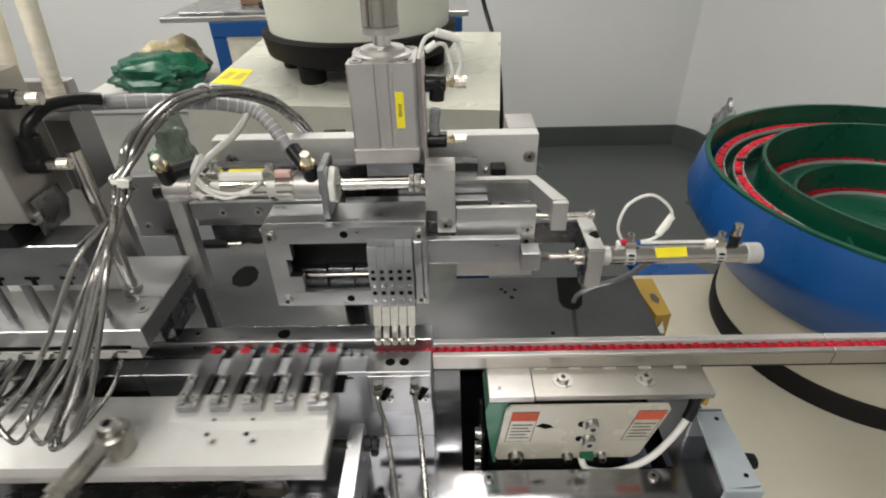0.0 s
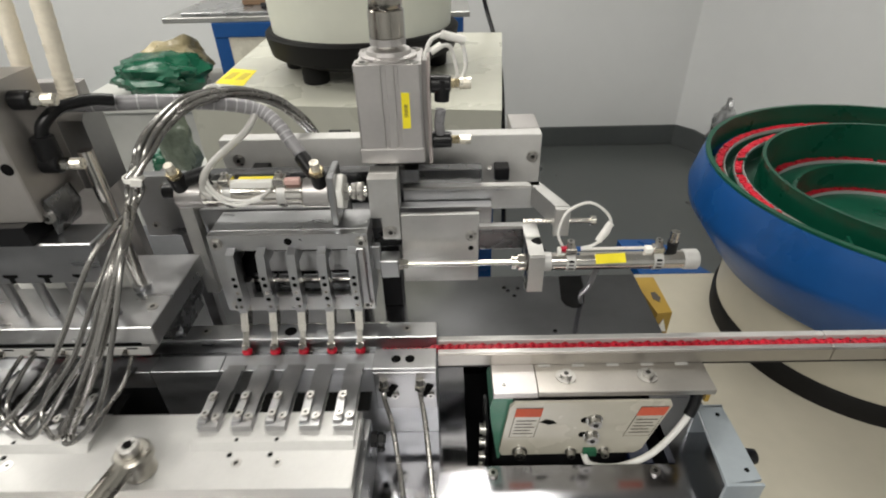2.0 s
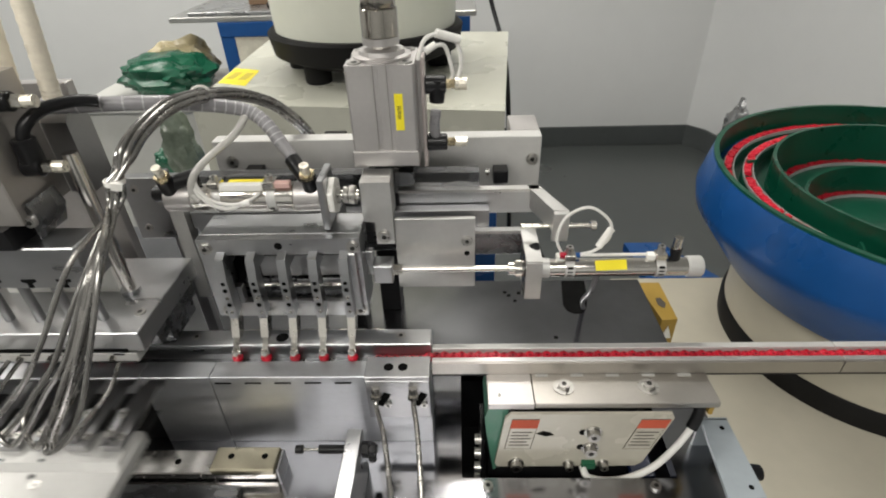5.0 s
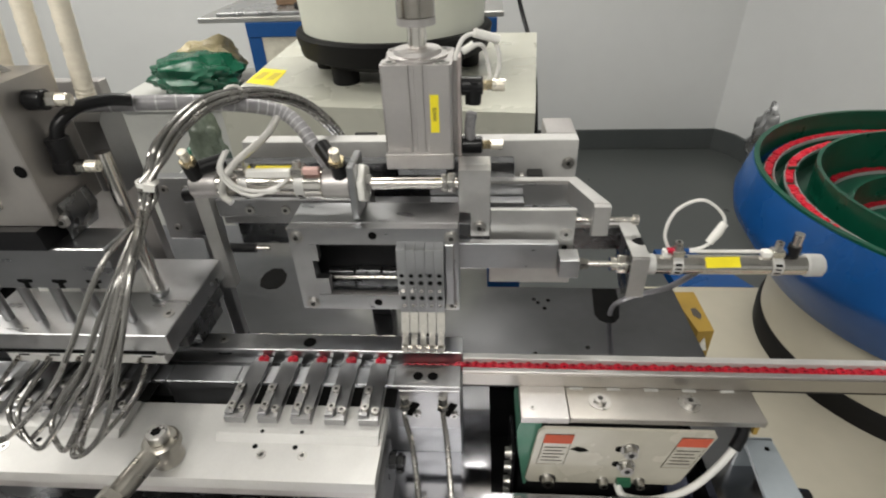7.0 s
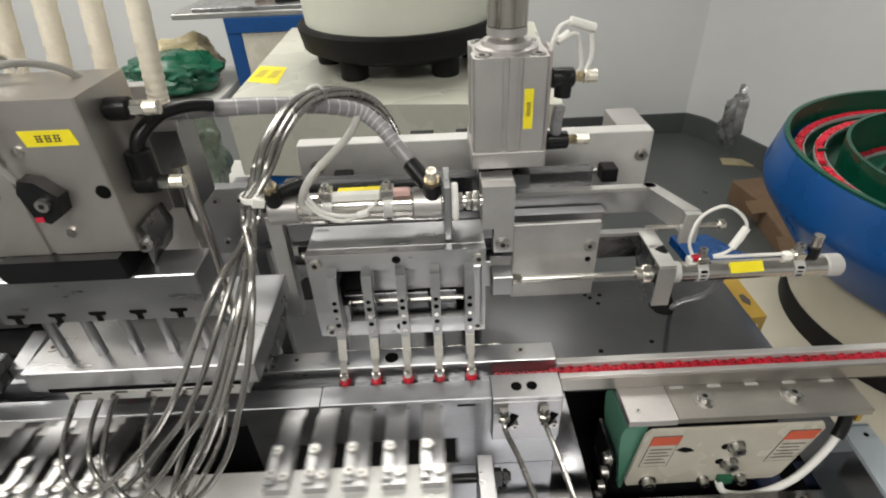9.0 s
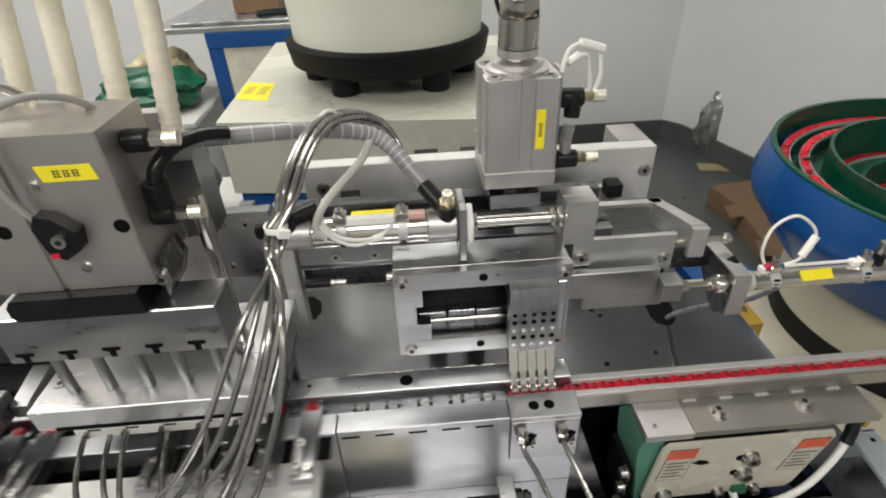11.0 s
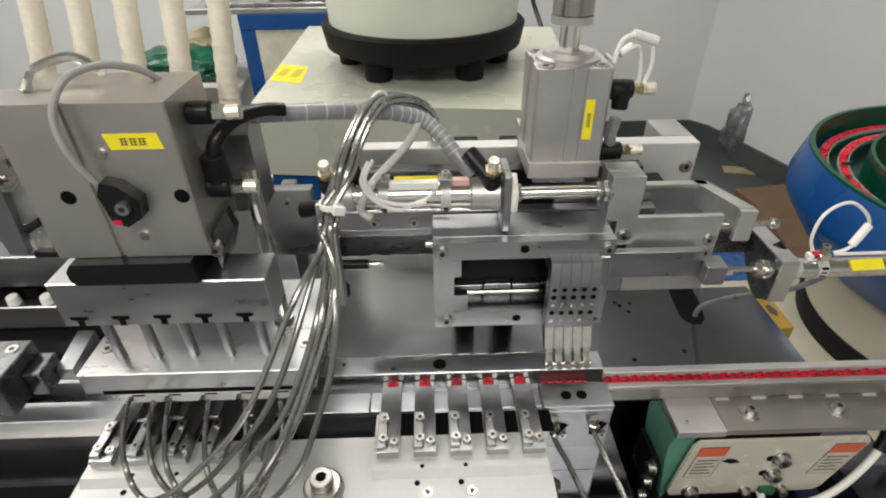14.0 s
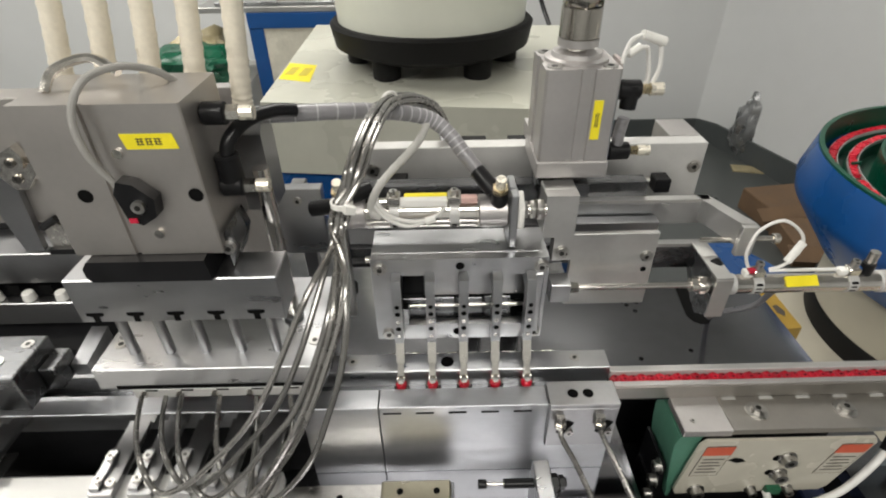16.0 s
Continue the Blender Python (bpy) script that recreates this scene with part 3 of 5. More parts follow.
for g in (0.0, -0.224):
    part("nest_base", prism([(-0.103, 0.0826), (-0.098, 0.0885), (-0.046, 0.0885), (-0.046, 0.0865), (-0.066, 0.0826)], "x", g - 0.055, g + 0.083), BLAST, sh, bevel=0.0006)
    for k in range(5):
        x = g - 0.043 + 0.029 * k
        fg = part("finger", prism([(-0.088, 0.0886), (-0.088, 0.0955), (-0.050, 0.0955), (-0.046, 0.0930), (-0.0205, 0.0930), (-0.0192, 0.0884), (-0.0105, 0.0884), (-0.0105, 0.0868), (-0.0196, 0.0868), (-0.0208, 0.0886)], "x", x - 0.0085, x + 0.0085), FINGERM, sh, "steel part finger", bevel=0.0005)
        part("clamp", box(x - 0.0085, x - 0.001, -0.085, -0.052, 0.0956, 0.0985), FINGERM, fg, bevel=0.0004)
        for y in (-0.059, -0.078):
            bolt((x - 0.0035, y, 0.0985), (0, 0, 1), fg, 0.0036, 0.0028)
        bolt((x + 0.005, -0.079, 0.0955), (0, 0, 1), fg, 0.0034, 0.003)
        # Flat black patch stands for shade in the gap beside the finger.
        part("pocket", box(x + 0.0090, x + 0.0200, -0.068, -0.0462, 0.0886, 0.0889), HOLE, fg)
    for x in (g - 0.012, g + 0.022):
        bolt((x, -0.114, 0.0825), (0, 0, 1), sh, 0.0042, 0.0005)
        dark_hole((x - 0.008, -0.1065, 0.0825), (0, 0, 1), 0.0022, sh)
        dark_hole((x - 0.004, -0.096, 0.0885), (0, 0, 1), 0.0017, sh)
re_ = part("rod_end", rod((-0.087, -0.120, 0.0826), (-0.087, -0.120, 0.0985), 0.0125, 0.011, 24), JOINTM, sh, "steel ball-joint rod end", bevel=0.001)
part("eye", rod((-0.087, -0.120, 0.0986), (-0.087, -0.120, 0.1075), 0.0150, 0.0140, 28), JOINTM, re_, bevel=0.0015)
part("screw_head", rod((-0.087, -0.120, 0.1076), (-0.087, -0.120, 0.1165), 0.0082, seg=20), BOLT, re_, bevel=0.0006)
part("socket", rod((-0.087, -0.120, 0.1150), (-0.087, -0.120, 0.1169), 0.0042, seg=6), HOLE, re_)
part("shank", rod((-0.090, -0.131, 0.102), (-0.125, -0.215, 0.085), 0.0085, 0.0085, 18), JOINTM, re_)
part("nut", rod((-0.102, -0.160, 0.096), (-0.106, -0.170, 0.094), 0.0115, seg=6), JOINTM, re_)

# ---- back beam and upright cylinder ----
bb = thing("back_beam", (0.09, 0.16, ZT), "brushed steel beam on posts", "beam")
part("beam", box(-0.090, 0.268, 0.150, 0.168, 0.186, 0.246), BLAST, bb, bevel=0.0008)
part("end_block", box(0.236, 0.268, 0.1685, 0.215, 0.186, 0.246), ALU, bb, bevel=0.0008)
# Unseen supports, coloured near black to sink into the shade behind the head.
for x in (0.022, 0.072):
    part("post", box(x, x + 0.026, 0.169, 0.205, ZT, 0.235), DARKIN, bb, bevel=0.0008)
bolt((0.259, 0.150, 0.220), (0, -1, 0), bb, 0.0056, 0.002, 0.007)
bolt((-0.072, 0.150, 0.222), (0, -1, 0), bb, 0.0056, 0.002, 0.007)
part("magnet_block", box(0.216, 0.232, 0.132, 0.150, 0.199, 0.214), BLACK, bb, bevel=0.001)
bolt((0.212, 0.142, 0.209), (-1, 0, 0), bb, 0.004, 0.004)
part("magnet_block", box(-0.055, -0.036, 0.132, 0.150, 0.203, 0.219), BLACK, bb, bevel=0.001)
part("arm", box(0.086, 0.136, 0.1352, 0.150, 0.246, 0.262), ALU, bb)
part("arm_top", box(0.086, 0.136, 0.1352, 0.185, 0.2462, 0.262), ALU, bb)

tc_ = thing("upright_cylinder", (0.111, 0.104, 0.25), "silver square pneumatic cylinder with a chrome end fitting", "pneumatic cylinder")
X0, X1, Y0, Y1 = 0.081, 0.1415, 0.073, 0.1345
prof = [(X0, Y0 + 0.002), (X0 + 0.002, Y0), (X0 + 0.024, Y0), (X0 + 0.0245, Y0 + 0.002), (X0 + 0.0285, Y0 + 0.002), (X0 + 0.029, Y0 + 0.0005), (X0 + 0.036, Y0 + 0.0005), (X0 + 0.0365, Y0 + 0.002), (X0 + 0.0395, Y0 + 0.002), (X0 + 0.040, Y0),
        (X1 - 0.002, Y0), (X1, Y0 + 0.002), (X1, Y1 - 0.002), (X1 - 0.002, Y1), (X0 + 0.002, Y1), (X0, Y1 - 0.002), (X0, Y0 + 0.042), (X0 + 0.002, Y0 + 0.041), (X0 + 0.002, Y0 + 0.022), (X0, Y0 + 0.021)]
part("body", prism(prof, "z", 0.2652, 0.343), ALU, tc_, bevel=0.0004)
part("base_block", box(X0 - 0.001, X1 + 0.0005, Y0 - 0.0015, Y1, 0.250, 0.265), ALU, tc_, bevel=0.0008)
part("collar", lathe([(0.0085, 0.3432), (0.026, 0.3432), (0.026, 0.3455), (0.021, 0.3465), (0.020, 0.350), (0.0085, 0.350)], (0.111, 0.104), 40), ALU, tc_)
for x in (X0 + 0.008, X1 - 0.008):
    for y in (Y0 + 0.008, Y1 - 0.008):
        bolt((x, y, 0.343), (0, 0, 1), tc_, 0.0062, 0.0012)
label_y(0.1225, 0.1300, 0.285, 0.3185, Y0, tc_, 0.0, 3)
part("sensor_plate", box(0.1450, 0.1485, 0.096, 0.116, 0.238, 0.3435), PINK, tc_, bevel=0.0005)
part("sensor_rib", box(0.1416, 0.1449, 0.100, 0.112, 0.252, 0.340), ALU, tc_)
for z, tall in ((0.318, True), (0.262, False)):
    p = part("elbow", rod((0.1486, 0.100, z), (0.168, 0.100, z), 0.0085, 0.0080, 16), BLACK, tc_, "black push-in air elbow", bevel=0.001)
    if tall:
        part("elbow_leg", rod((0.160, 0.100, z + 0.004), (0.159, 0.098, z - 0.016), 0.0080, 0.0070, 16), BLACK, p)
    part("hex", rod((0.1682, 0.100, z), (0.176, 0.100, z), 0.0045, seg=6), BRASS, p)
    part("adjust_knob", rod((0.1762, 0.100, z), (0.187, 0.100, z), 0.0056 if tall else 0.0048, seg=10), KNOBM, p)
part("air_hose", pipe([(0.158, 0.098, 0.294), (0.156, 0.098, 0.28), (0.157, 0.10, 0.268)], 0.0052, 10), WRAP, tc_)
for k, (h, w) in enumerate(((0.362, 0.032), (0.353, 0.024))):
    part("sensor_cable", pipe([(0.1445, 0.088, 0.343), (0.146, 0.09, 0.350), (0.152, 0.094, h - 0.002), (0.165, 0.098, h), (0.146 + w, 0.102, h - 0.008), (0.150 + w, 0.104, h - 0.028), (0.145 + w, 0.104, 0.318)], 0.0019, 8), CABLE, tc_, "white sensor cable")
part("cable_sleeve", rod((0.160, 0.097, 0.363), (0.181, 0.102, 0.356), 0.0038, seg=12), WHITEP, tc_)
part("cable_sleeve", rod((0.150, 0.094, 0.3485), (0.160, 0.096, 0.3540), 0.0033, seg=12), WHITEP, tc_)

# end fitting of the upright cylinder: it rises and sinks with the head
ram = thing("cylinder_ram", (0.111, 0.104, 0.34), "chrome piston rod with a hexagonal end fitting", "piston rod")
part("piston_rod", rod((0.111, 0.104, 0.300), (0.111, 0.104, 0.360), 0.0082, seg=24), CHROME, ram)
part("washer", rod((0.111, 0.104, 0.3545), (0.111, 0.104, 0.3605), 0.0165, seg=28), ALU, ram)
part("sleeve", rod((0.111, 0.104, 0.3606), (0.111, 0.104, 0.384), 0.0162, seg=32), DKCHROME, ram, bevel=0.0008)
part("hex", rod((0.111, 0.104, 0.3841), (0.111, 0.104, 0.400), 0.0168, 0.0155, 6), DKCHROME, ram, bevel=0.0008)
part("neck", rod((0.111, 0.104, 0.4001), (0.111, 0.104, 0.412), 0.0120, 0.0115, 6), DKCHROME, ram)
part("stud", rod((0.111, 0.104, 0.4121), (0.111, 0.104, 0.46), 0.0062, seg=18), DKCHROME, ram)
# ---- lifting head: left-hand cylinder and the stop bar ----
hd = thing("lift_head", (0.02, 0.045, 0.20), "lifting head with a chrome air cylinder lying on it", "pick head")
CYY, CYZ, CR = 0.045, 0.2345, 0.0125
part("tube", rod((-0.066, CYY, CYZ), (0.028, CYY, CYZ), CR, seg=32), CHROME, hd, "chrome cylinder tube")
part("rear_cap", rod((-0.092, CYY, CYZ), (-0.066, CYY, CYZ), 0.0128, seg=32), ALU, hd, bevel=0.0012)
part("front_cap", rod((0.028, CYY, CYZ), (0.053, CYY, CYZ), 0.0140, seg=32), ALU, hd, bevel=0.0012)
for x in (-0.064, 0.0255):
    part("crimp_ring", rod((x, CYY, CYZ), (x + 0.002, CYY, CYZ), CR + 0.0009, seg=32), NICKEL, hd)
part("mount_plate", box(0.0535, 0.0600, 0.027, 0.064, 0.2075, 0.258), STEEL, hd, bevel=0.001)
part("lock_nut", rod((0.0602, CYY, CYZ), (0.0660, CYY, CYZ), 0.0185, seg=6), WHITEP, hd, "large white nut", bevel=0.001)
part("nut", rod((0.0661, CYY, CYZ), (0.070, CYY, CYZ), 0.0085, seg=6), BOLT, hd)
part("base_plate", box(-0.088, 0.062, 0.062, 0.090, 0.190, 0.208), FINGERM, hd, bevel=0.0008)
for x in (-0.055, -0.020):
    bolt((x, 0.062, 0.198), (0, -1, 0), hd, 0.0045, 0.002)
part("slide_rail", box(-0.100, 0.210, 0.091, 0.104, 0.165, 0.190), FINGERM, hd, bevel=0.0006)
part("rear_plate", box(-0.100, 0.200, 0.1145, 0.130, 0.125, 0.222), ALUD, hd, bevel=0.0006)
part("lift_pad", box(0.088, 0.134, 0.086, 0.130, 0.2222, 0.236), ALUD, hd)
part("lift_stem", rod((0.111, 0.104, 0.236), (0.111, 0.104, 0.2505), 0.008, seg=16), CHROME, hd)
part("stop_bar", box(0.115, 0.262, 0.106, 0.114, 0.178, 0.2030), STEEL, hd, bevel=0.0006)
# Paler strip puts the light on the bar's top into its colour.
part("stop_bar_top", box(0.115, 0.262, 0.1058, 0.1144, 0.2031, 0.2060), LINKALU, hd)
part("stop_arm", prism([(0.2500, 0.1143), (0.2622, 0.1143), (0.2845, 0.0601), (0.2700, 0.0601)], "z", 0.1830, 0.2060), LINKALU, hd, bevel=0.0006)
part("stop_end", box(0.2695, 0.2850, 0.0540, 0.0600, 0.1740, 0.2055), LINKALU, hd, bevel=0.0006)
part("stop_screw", rod((0.240, 0.0660, 0.185), (0.310, 0.0660, 0.185), 0.0026, seg=14), NICKEL, hd)
part("stop_screw_head", rod((0.3085, 0.0660, 0.185), (0.3145, 0.0660, 0.185), 0.0050, seg=10), NICKEL, hd, bevel=0.0006)
part("end_post", prism([(0.055, 0.1080), (0.068, 0.1080), (0.068, 0.2140), (0.060, 0.2210), (0.055, 0.2210)], "x", -0.1030, -0.0895), LINKALU, hd, "upright steel end plate", bevel=0.0008)
for x in (-0.085, 0.045):
    v = part("flow_valve", rod((x, CYY - 0.004, CYZ + 0.010), (x, CYY - 0.010, CYZ + 0.024), 0.0078, 0.0070, 16), BLACK, hd, "black flow control valve")
    part("barrel", (rod((x - 0.004, CYY - 0.004, CYZ + 0.020), (x - 0.018, CYY + 0.010, CYZ + 0.033), 0.0070, seg=16) if x > 0 else rod((x + 0.002, CYY - 0.004, CYZ + 0.016), (x + 0.023, CYY + 0.008, CYZ + 0.019), 0.0070, seg=16)), BLACK, v, bevel=0.0008)
    part("hex", rod((x, CYY - 0.010, CYZ + 0.0241), (x, CYY - 0.0118, CYZ + 0.0285), 0.0068, seg=6), BRASS, v)
    part("adjust_knob", rod((x, CYY - 0.0118, CYZ + 0.0285), (x, CYY - 0.0155, CYZ + 0.0375), 0.0042, seg=12), KNOBM, v)
for x in (-0.042, 0.008):
    part("sensor_band", rod((x - 0.004, CYY, CYZ), (x + 0.004, CYY, CYZ), CR + 0.0006, seg=32), BLAST, hd, "perforated steel sensor band")
    for a in range(4):
        q = radians(-150 + 26 * a)
        part("band_slot", rbox((x, CYY + (CR + 0.0005) * math.cos(q), CYZ - (CR + 0.0005) * math.sin(q) * -1), (0.0042, 0.0016, 0.0016), math.degrees(q)), HOLE, hd)
    part("band_clamp", box(x - 0.0055, x + 0.0055, CYY - 0.012, CYY + 0.002, CYZ + CR, CYZ + CR + 0.007), NICKEL, hd, bevel=0.0008)
    bolt((x, CYY - 0.005, CYZ + CR + 0.007), (0, 0, 1), hd, 0.0035, 0.004)
part("sensor", box(0.012, 0.027, CYY - 0.010, CYY - 0.003, CYZ + CR, CYZ + CR + 0.0055), PALEPINK, hd, bevel=0.0006)
part("sensor", box(-0.038, 0.002, CYY - 0.011, CYY - 0.004, CYZ + CR - 0.002, CYZ + CR + 0.0045), WHITEP, hd, bevel=0.0006)
part("sticker", box(-0.034, 0.002, CYY - 0.002, CYY + 0.008, CYZ + CR + 0.0002, CYZ + CR + 0.0012), YELLOW, hd, "yellow printed sticker")
part("sensor_cable", pipe([(0.0, CYY - 0.012, CYZ + 0.010), (-0.012, CYY - 0.019, CYZ + 0.004), (-0.030, CYY - 0.020, CYZ + 0.003), (-0.046, CYY - 0.018, CYZ + 0.008), (-0.055, CYY - 0.014, CYZ + 0.022), (-0.048, CYY - 0.008, CYZ + 0.036)], 0.0016, 8), CABLE, hd)
part("sensor_cable", pipe([(-0.012, CYY - 0.018, CYZ + 0.003), (-0.030, CYY - 0.0215, CYZ - 0.001), (-0.048, CYY - 0.019, CYZ + 0.006), (-0.058, CYY - 0.014, CYZ + 0.020), (-0.052, CYY - 0.006, CYZ + 0.034)], 0.0016, 8), CABLE, hd)
part("cable_tip", rod((-0.016, CYY - 0.019, CYZ + 0.002), (-0.008, CYY - 0.018, CYZ + 0.004), 0.0032, seg=10), WHITEP, hd)

# ---- carriage on the head: frame, right-hand cylinder, five arms (drawn lowered, at its left stop) ----
ca = thing("pick_carriage", (0.012, 0.03, 0.12), "sliding steel pick-up frame with an air cylinder at its side", "pick-up carriage")
FX0, FX1, FZ0, FZ1 = -0.0635, 0.0870, 0.1150, 0.2060
part("front_frame", plate_with_hole(FX0, FX1, FZ0, FZ1, -0.046, 0.0735, 0.1320, 0.1890, 0.015, 0.024), STEEL, ca, bevel=0.0006)
part("top_plate", box(FX0, FX1, 0.0245, 0.062, 0.199, 0.2058), STEEL, ca, bevel=0.0005)
# Back panel and inner parts are darkened for the shade inside the frame.
part("back_panel", box(FX0 + 0.004, FX1 - 0.004, 0.056, 0.0605, 0.118, 0.1988), DARKIN, ca, "back panel coloured near black for inner shade")
part("side_plate", box(FX1 - 0.007, FX1 - 0.0005, 0.0245, 0.0555, 0.118, 0.1985), STEEL, ca)
part("side_plate", box(FX0 + 0.0005, FX0 + 0.008, 0.0245, 0.0555, 0.118, 0.1985), STEEL, ca)
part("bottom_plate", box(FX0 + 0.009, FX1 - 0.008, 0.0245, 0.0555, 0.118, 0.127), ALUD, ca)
part("tab", box(-0.0465, -0.040, 0.0152, 0.0235, 0.171, 0.1885), STEEL, ca)
part("tab", box(-0.0465, -0.034, 0.0152, 0.0235, 0.1325, 0.151), STEEL, ca)
part("guide_rod", rod((FX0 + 0.008, 0.030, 0.1425), (FX1 - 0.007, 0.030, 0.1425), 0.0021, seg=14), CHROME, ca)
part("guide_rod", rod((FX0 + 0.008, 0.033, 0.1790), (FX1 - 0.007, 0.033, 0.1790), 0.0028, seg=14), DARKIN, ca)
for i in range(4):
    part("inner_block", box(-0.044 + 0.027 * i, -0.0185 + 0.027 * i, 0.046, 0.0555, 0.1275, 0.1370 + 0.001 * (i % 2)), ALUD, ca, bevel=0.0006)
for x, z in ((-0.056, 0.197), (0.081, 0.197), (-0.053, 0.1225), (0.080, 0.1225)):
    bolt((x, 0.015, z), (0, -1, 0), ca, 0.0052, 0.003, 0.0064)
for x, z in ((0.012, 0.1985), (0.010, 0.1235)):
    dark_hole((x, 0.015, z), (0, -1, 0), 0.0038, ca)
part("end_post", box(0.0745, 0.0835, 0.0105, 0.0149, 0.125, 0.192), STEEL, ca, bevel=0.0012)
part("side_screw", rod((FX0 - 0.006, 0.03, 0.196), (FX0, 0.03, 0.196), 0.003, seg=12), NICKEL, ca)
part("link_block", prism([(0.0870, 0.245), (0.1150, 0.245), (0.1150, 0.178), (0.0975, 0.178), (0.0975, 0.203), (0.0870, 0.203)], "y", 0.048, 0.060), LINKALU, ca, bevel=0.0008)
part("link_top", box(0.0868, 0.1152, 0.0605, 0.078, 0.203, 0.2452), LINKALU, ca, bevel=0.0008)
bolt((0.1055, 0.048, 0.187), (0, -1, 0), ca, 0.0055, 0.0025, 0.0070)
part("piston_rod", rod((0.0, CYY + 0.0, CYZ), (0.0865, CYY, CYZ), 0.0052, seg=20), CHROME, ca, "chrome piston rod")
part("rod_nut", rod((0.0780, CYY, CYZ), (0.0840, CYY, CYZ), 0.0098, seg=6), BOLT, ca, bevel=0.0005)
part("rod_nut", rod((0.0725, CYY, CYZ), (0.0775, CYY, CYZ), 0.0088, seg=6), BOLT, ca, bevel=0.0005)
part("side_cover", box(0.1155, 0.194, 0.052, 0.057, 0.121, 0.2035), LINKALU, ca, bevel=0.0006)
bolt((0.186, 0.052, 0.178), (0, -1, 0), ca, 0.0045, 0.002, 0.0058)
dark_hole((0.186, 0.052, 0.163), (0, -1, 0), 0.0028, ca)
# Dark bar with a bright top strip: its light and shade are coloured in.
part("cylinder_bar", box(0.1575, 0.2575, 0.0830, 0.0905, 0.140, 0.1660), ALUD, ca, bevel=0.0006)
part("cylinder_bar_top", box(0.1575, 0.2573, 0.0828, 0.0907, 0.1661, 0.1695), LINKALU, ca)
part("cover_spacer", box(0.1600, 0.1760, 0.0571, 0.0829, 0.150, 0.166), ALUD, ca)
# Bracket sides dark, top and front pale, as light and shade fall on it.
part("cylinder_bracket", prism([(0.0255, 0.1270), (0.0420, 0.1160), (0.0560, 0.1220), (0.0828, 0.1480), (0.0828, 0.1690), (0.0255, 0.1690)], "x", 0.2425, 0.2574), ALUD, ca, bevel=0.0010)
part("bracket_edge", box(0.2422, 0.2576, 0.0250, 0.0830, 0.1691, 0.1708), LINKALU, ca)
part("bracket_face", box(0.2422, 0.2576, 0.0237, 0.0254, 0.1265, 0.1690), LINKALU, ca)
RY, RZ = 0.036, 0.1555
part("nose_nut", rod((0.232, RY, RZ), (0.2424, RY, RZ), 0.0095, seg=6), NICKEL, ca, bevel=0.0006)
part("nose", rod((0.226, RY, RZ), (0.232, RY, RZ), 0.0065, seg=18), NICKEL, ca)
part("front_cap", rod((0.2576, RY, RZ), (0.266, RY, RZ), 0.0098, seg=28), BLAST, ca, bevel=0.0008)
part("tube", rod((0.266, RY, RZ), (0.398, RY, RZ), 0.0090, seg=28), CHROME, ca, "chrome cylinder tube")
part("rear_cap", rod((0.398, RY, RZ), (0.413, RY, RZ), 0.0104, seg=28), BLAST, ca, bevel=0.0012)
part("sticker", rbox((0.324, RY - 0.0060, RZ + 0.0066), (0.030, 0.010, 0.0012), 42, 0, 3), YELLOW, ca, "yellow printed sticker")
for x in (0.285, 0.372):
    part("sensor_band", rod((x - 0.0045, RY, RZ), (x + 0.0045, RY, RZ), 0.0098, seg=28), BLAST, ca, "perforated steel sensor band")
    for a in range(3):
        part("band_slot", rbox((x, RY - 0.0085, RZ + 0.0052 - 0.0040 * a), (0.0052, 0.0026, 0.0015), 0), HOLE, ca)
    part("band_clamp", box(x - 0.0055, x + 0.0055, RY - 0.004, RY + 0.006, RZ + 0.009, RZ + 0.0165), NICKEL, ca, bevel=0.001)
    part("sensor", box(x - 0.013, x - 0.0056, RY - 0.003, RY + 0.005, RZ + 0.009, RZ + 0.0150), WHITEP, ca, bevel=0.0008)
    part("sensor_collar", rod((x + 0.0056, RY + 0.003, RZ + 0.0125), (x + 0.0100, RY + 0.003, RZ + 0.0125), 0.0028, seg=12), BLUE, ca)
    bolt((x - 0.001, RY, RZ + 0.0165), (0, 0, 1), ca, 0.0036, 0.008)
part("sensor_lead", rod((0.292, RY + 0.003, RZ + 0.0125), (0.361, RY + 0.003, RZ + 0.0125), 0.0016, seg=10), CABLE, ca)
part("sensor_lens", box(0.275, 0.281, RY - 0.003, RY + 0.002, RZ + 0.012, RZ + 0.017), REDCLEAR, ca)
part("sensor_cable", pipe([(0.278, RY + 0.004, RZ + 0.014), (0.272, RY + 0.006, RZ + 0.030), (0.280, RY + 0.012, RZ + 0.050), (0.302, RY + 0.016, RZ + 0.058), (0.322, RY + 0.014, RZ + 0.044), (0.323, RY + 0.010, RZ + 0.028), (0.310, RY + 0.006, RZ + 0.016), (0.296, RY + 0.004, RZ + 0.013)], 0.0015, 8), CABLE, ca, "white looped sensor cable")
part("cable_sleeve", rod((0.3245, RY + 0.012, RZ + 0.037), (0.313, RY + 0.007, RZ + 0.019), 0.0036, seg=12), WHITEP, ca)
part("flow_valve", rod((0.386, RY + 0.002, RZ + 0.009), (0.386, RY + 0.002, RZ + 0.020), 0.0055, seg=14), BLACK, ca)
part("valve_knob", rod((0.386, RY + 0.002, RZ + 0.0201), (0.386, RY + 0.002, RZ + 0.032), 0.0042, seg=10), NICKEL, ca)
part("flow_valve", rod((0.256, RY + 0.006, RZ + 0.008), (0.252, RY + 0.018, RZ + 0.014), 0.0058, seg=14), BLACK, ca)
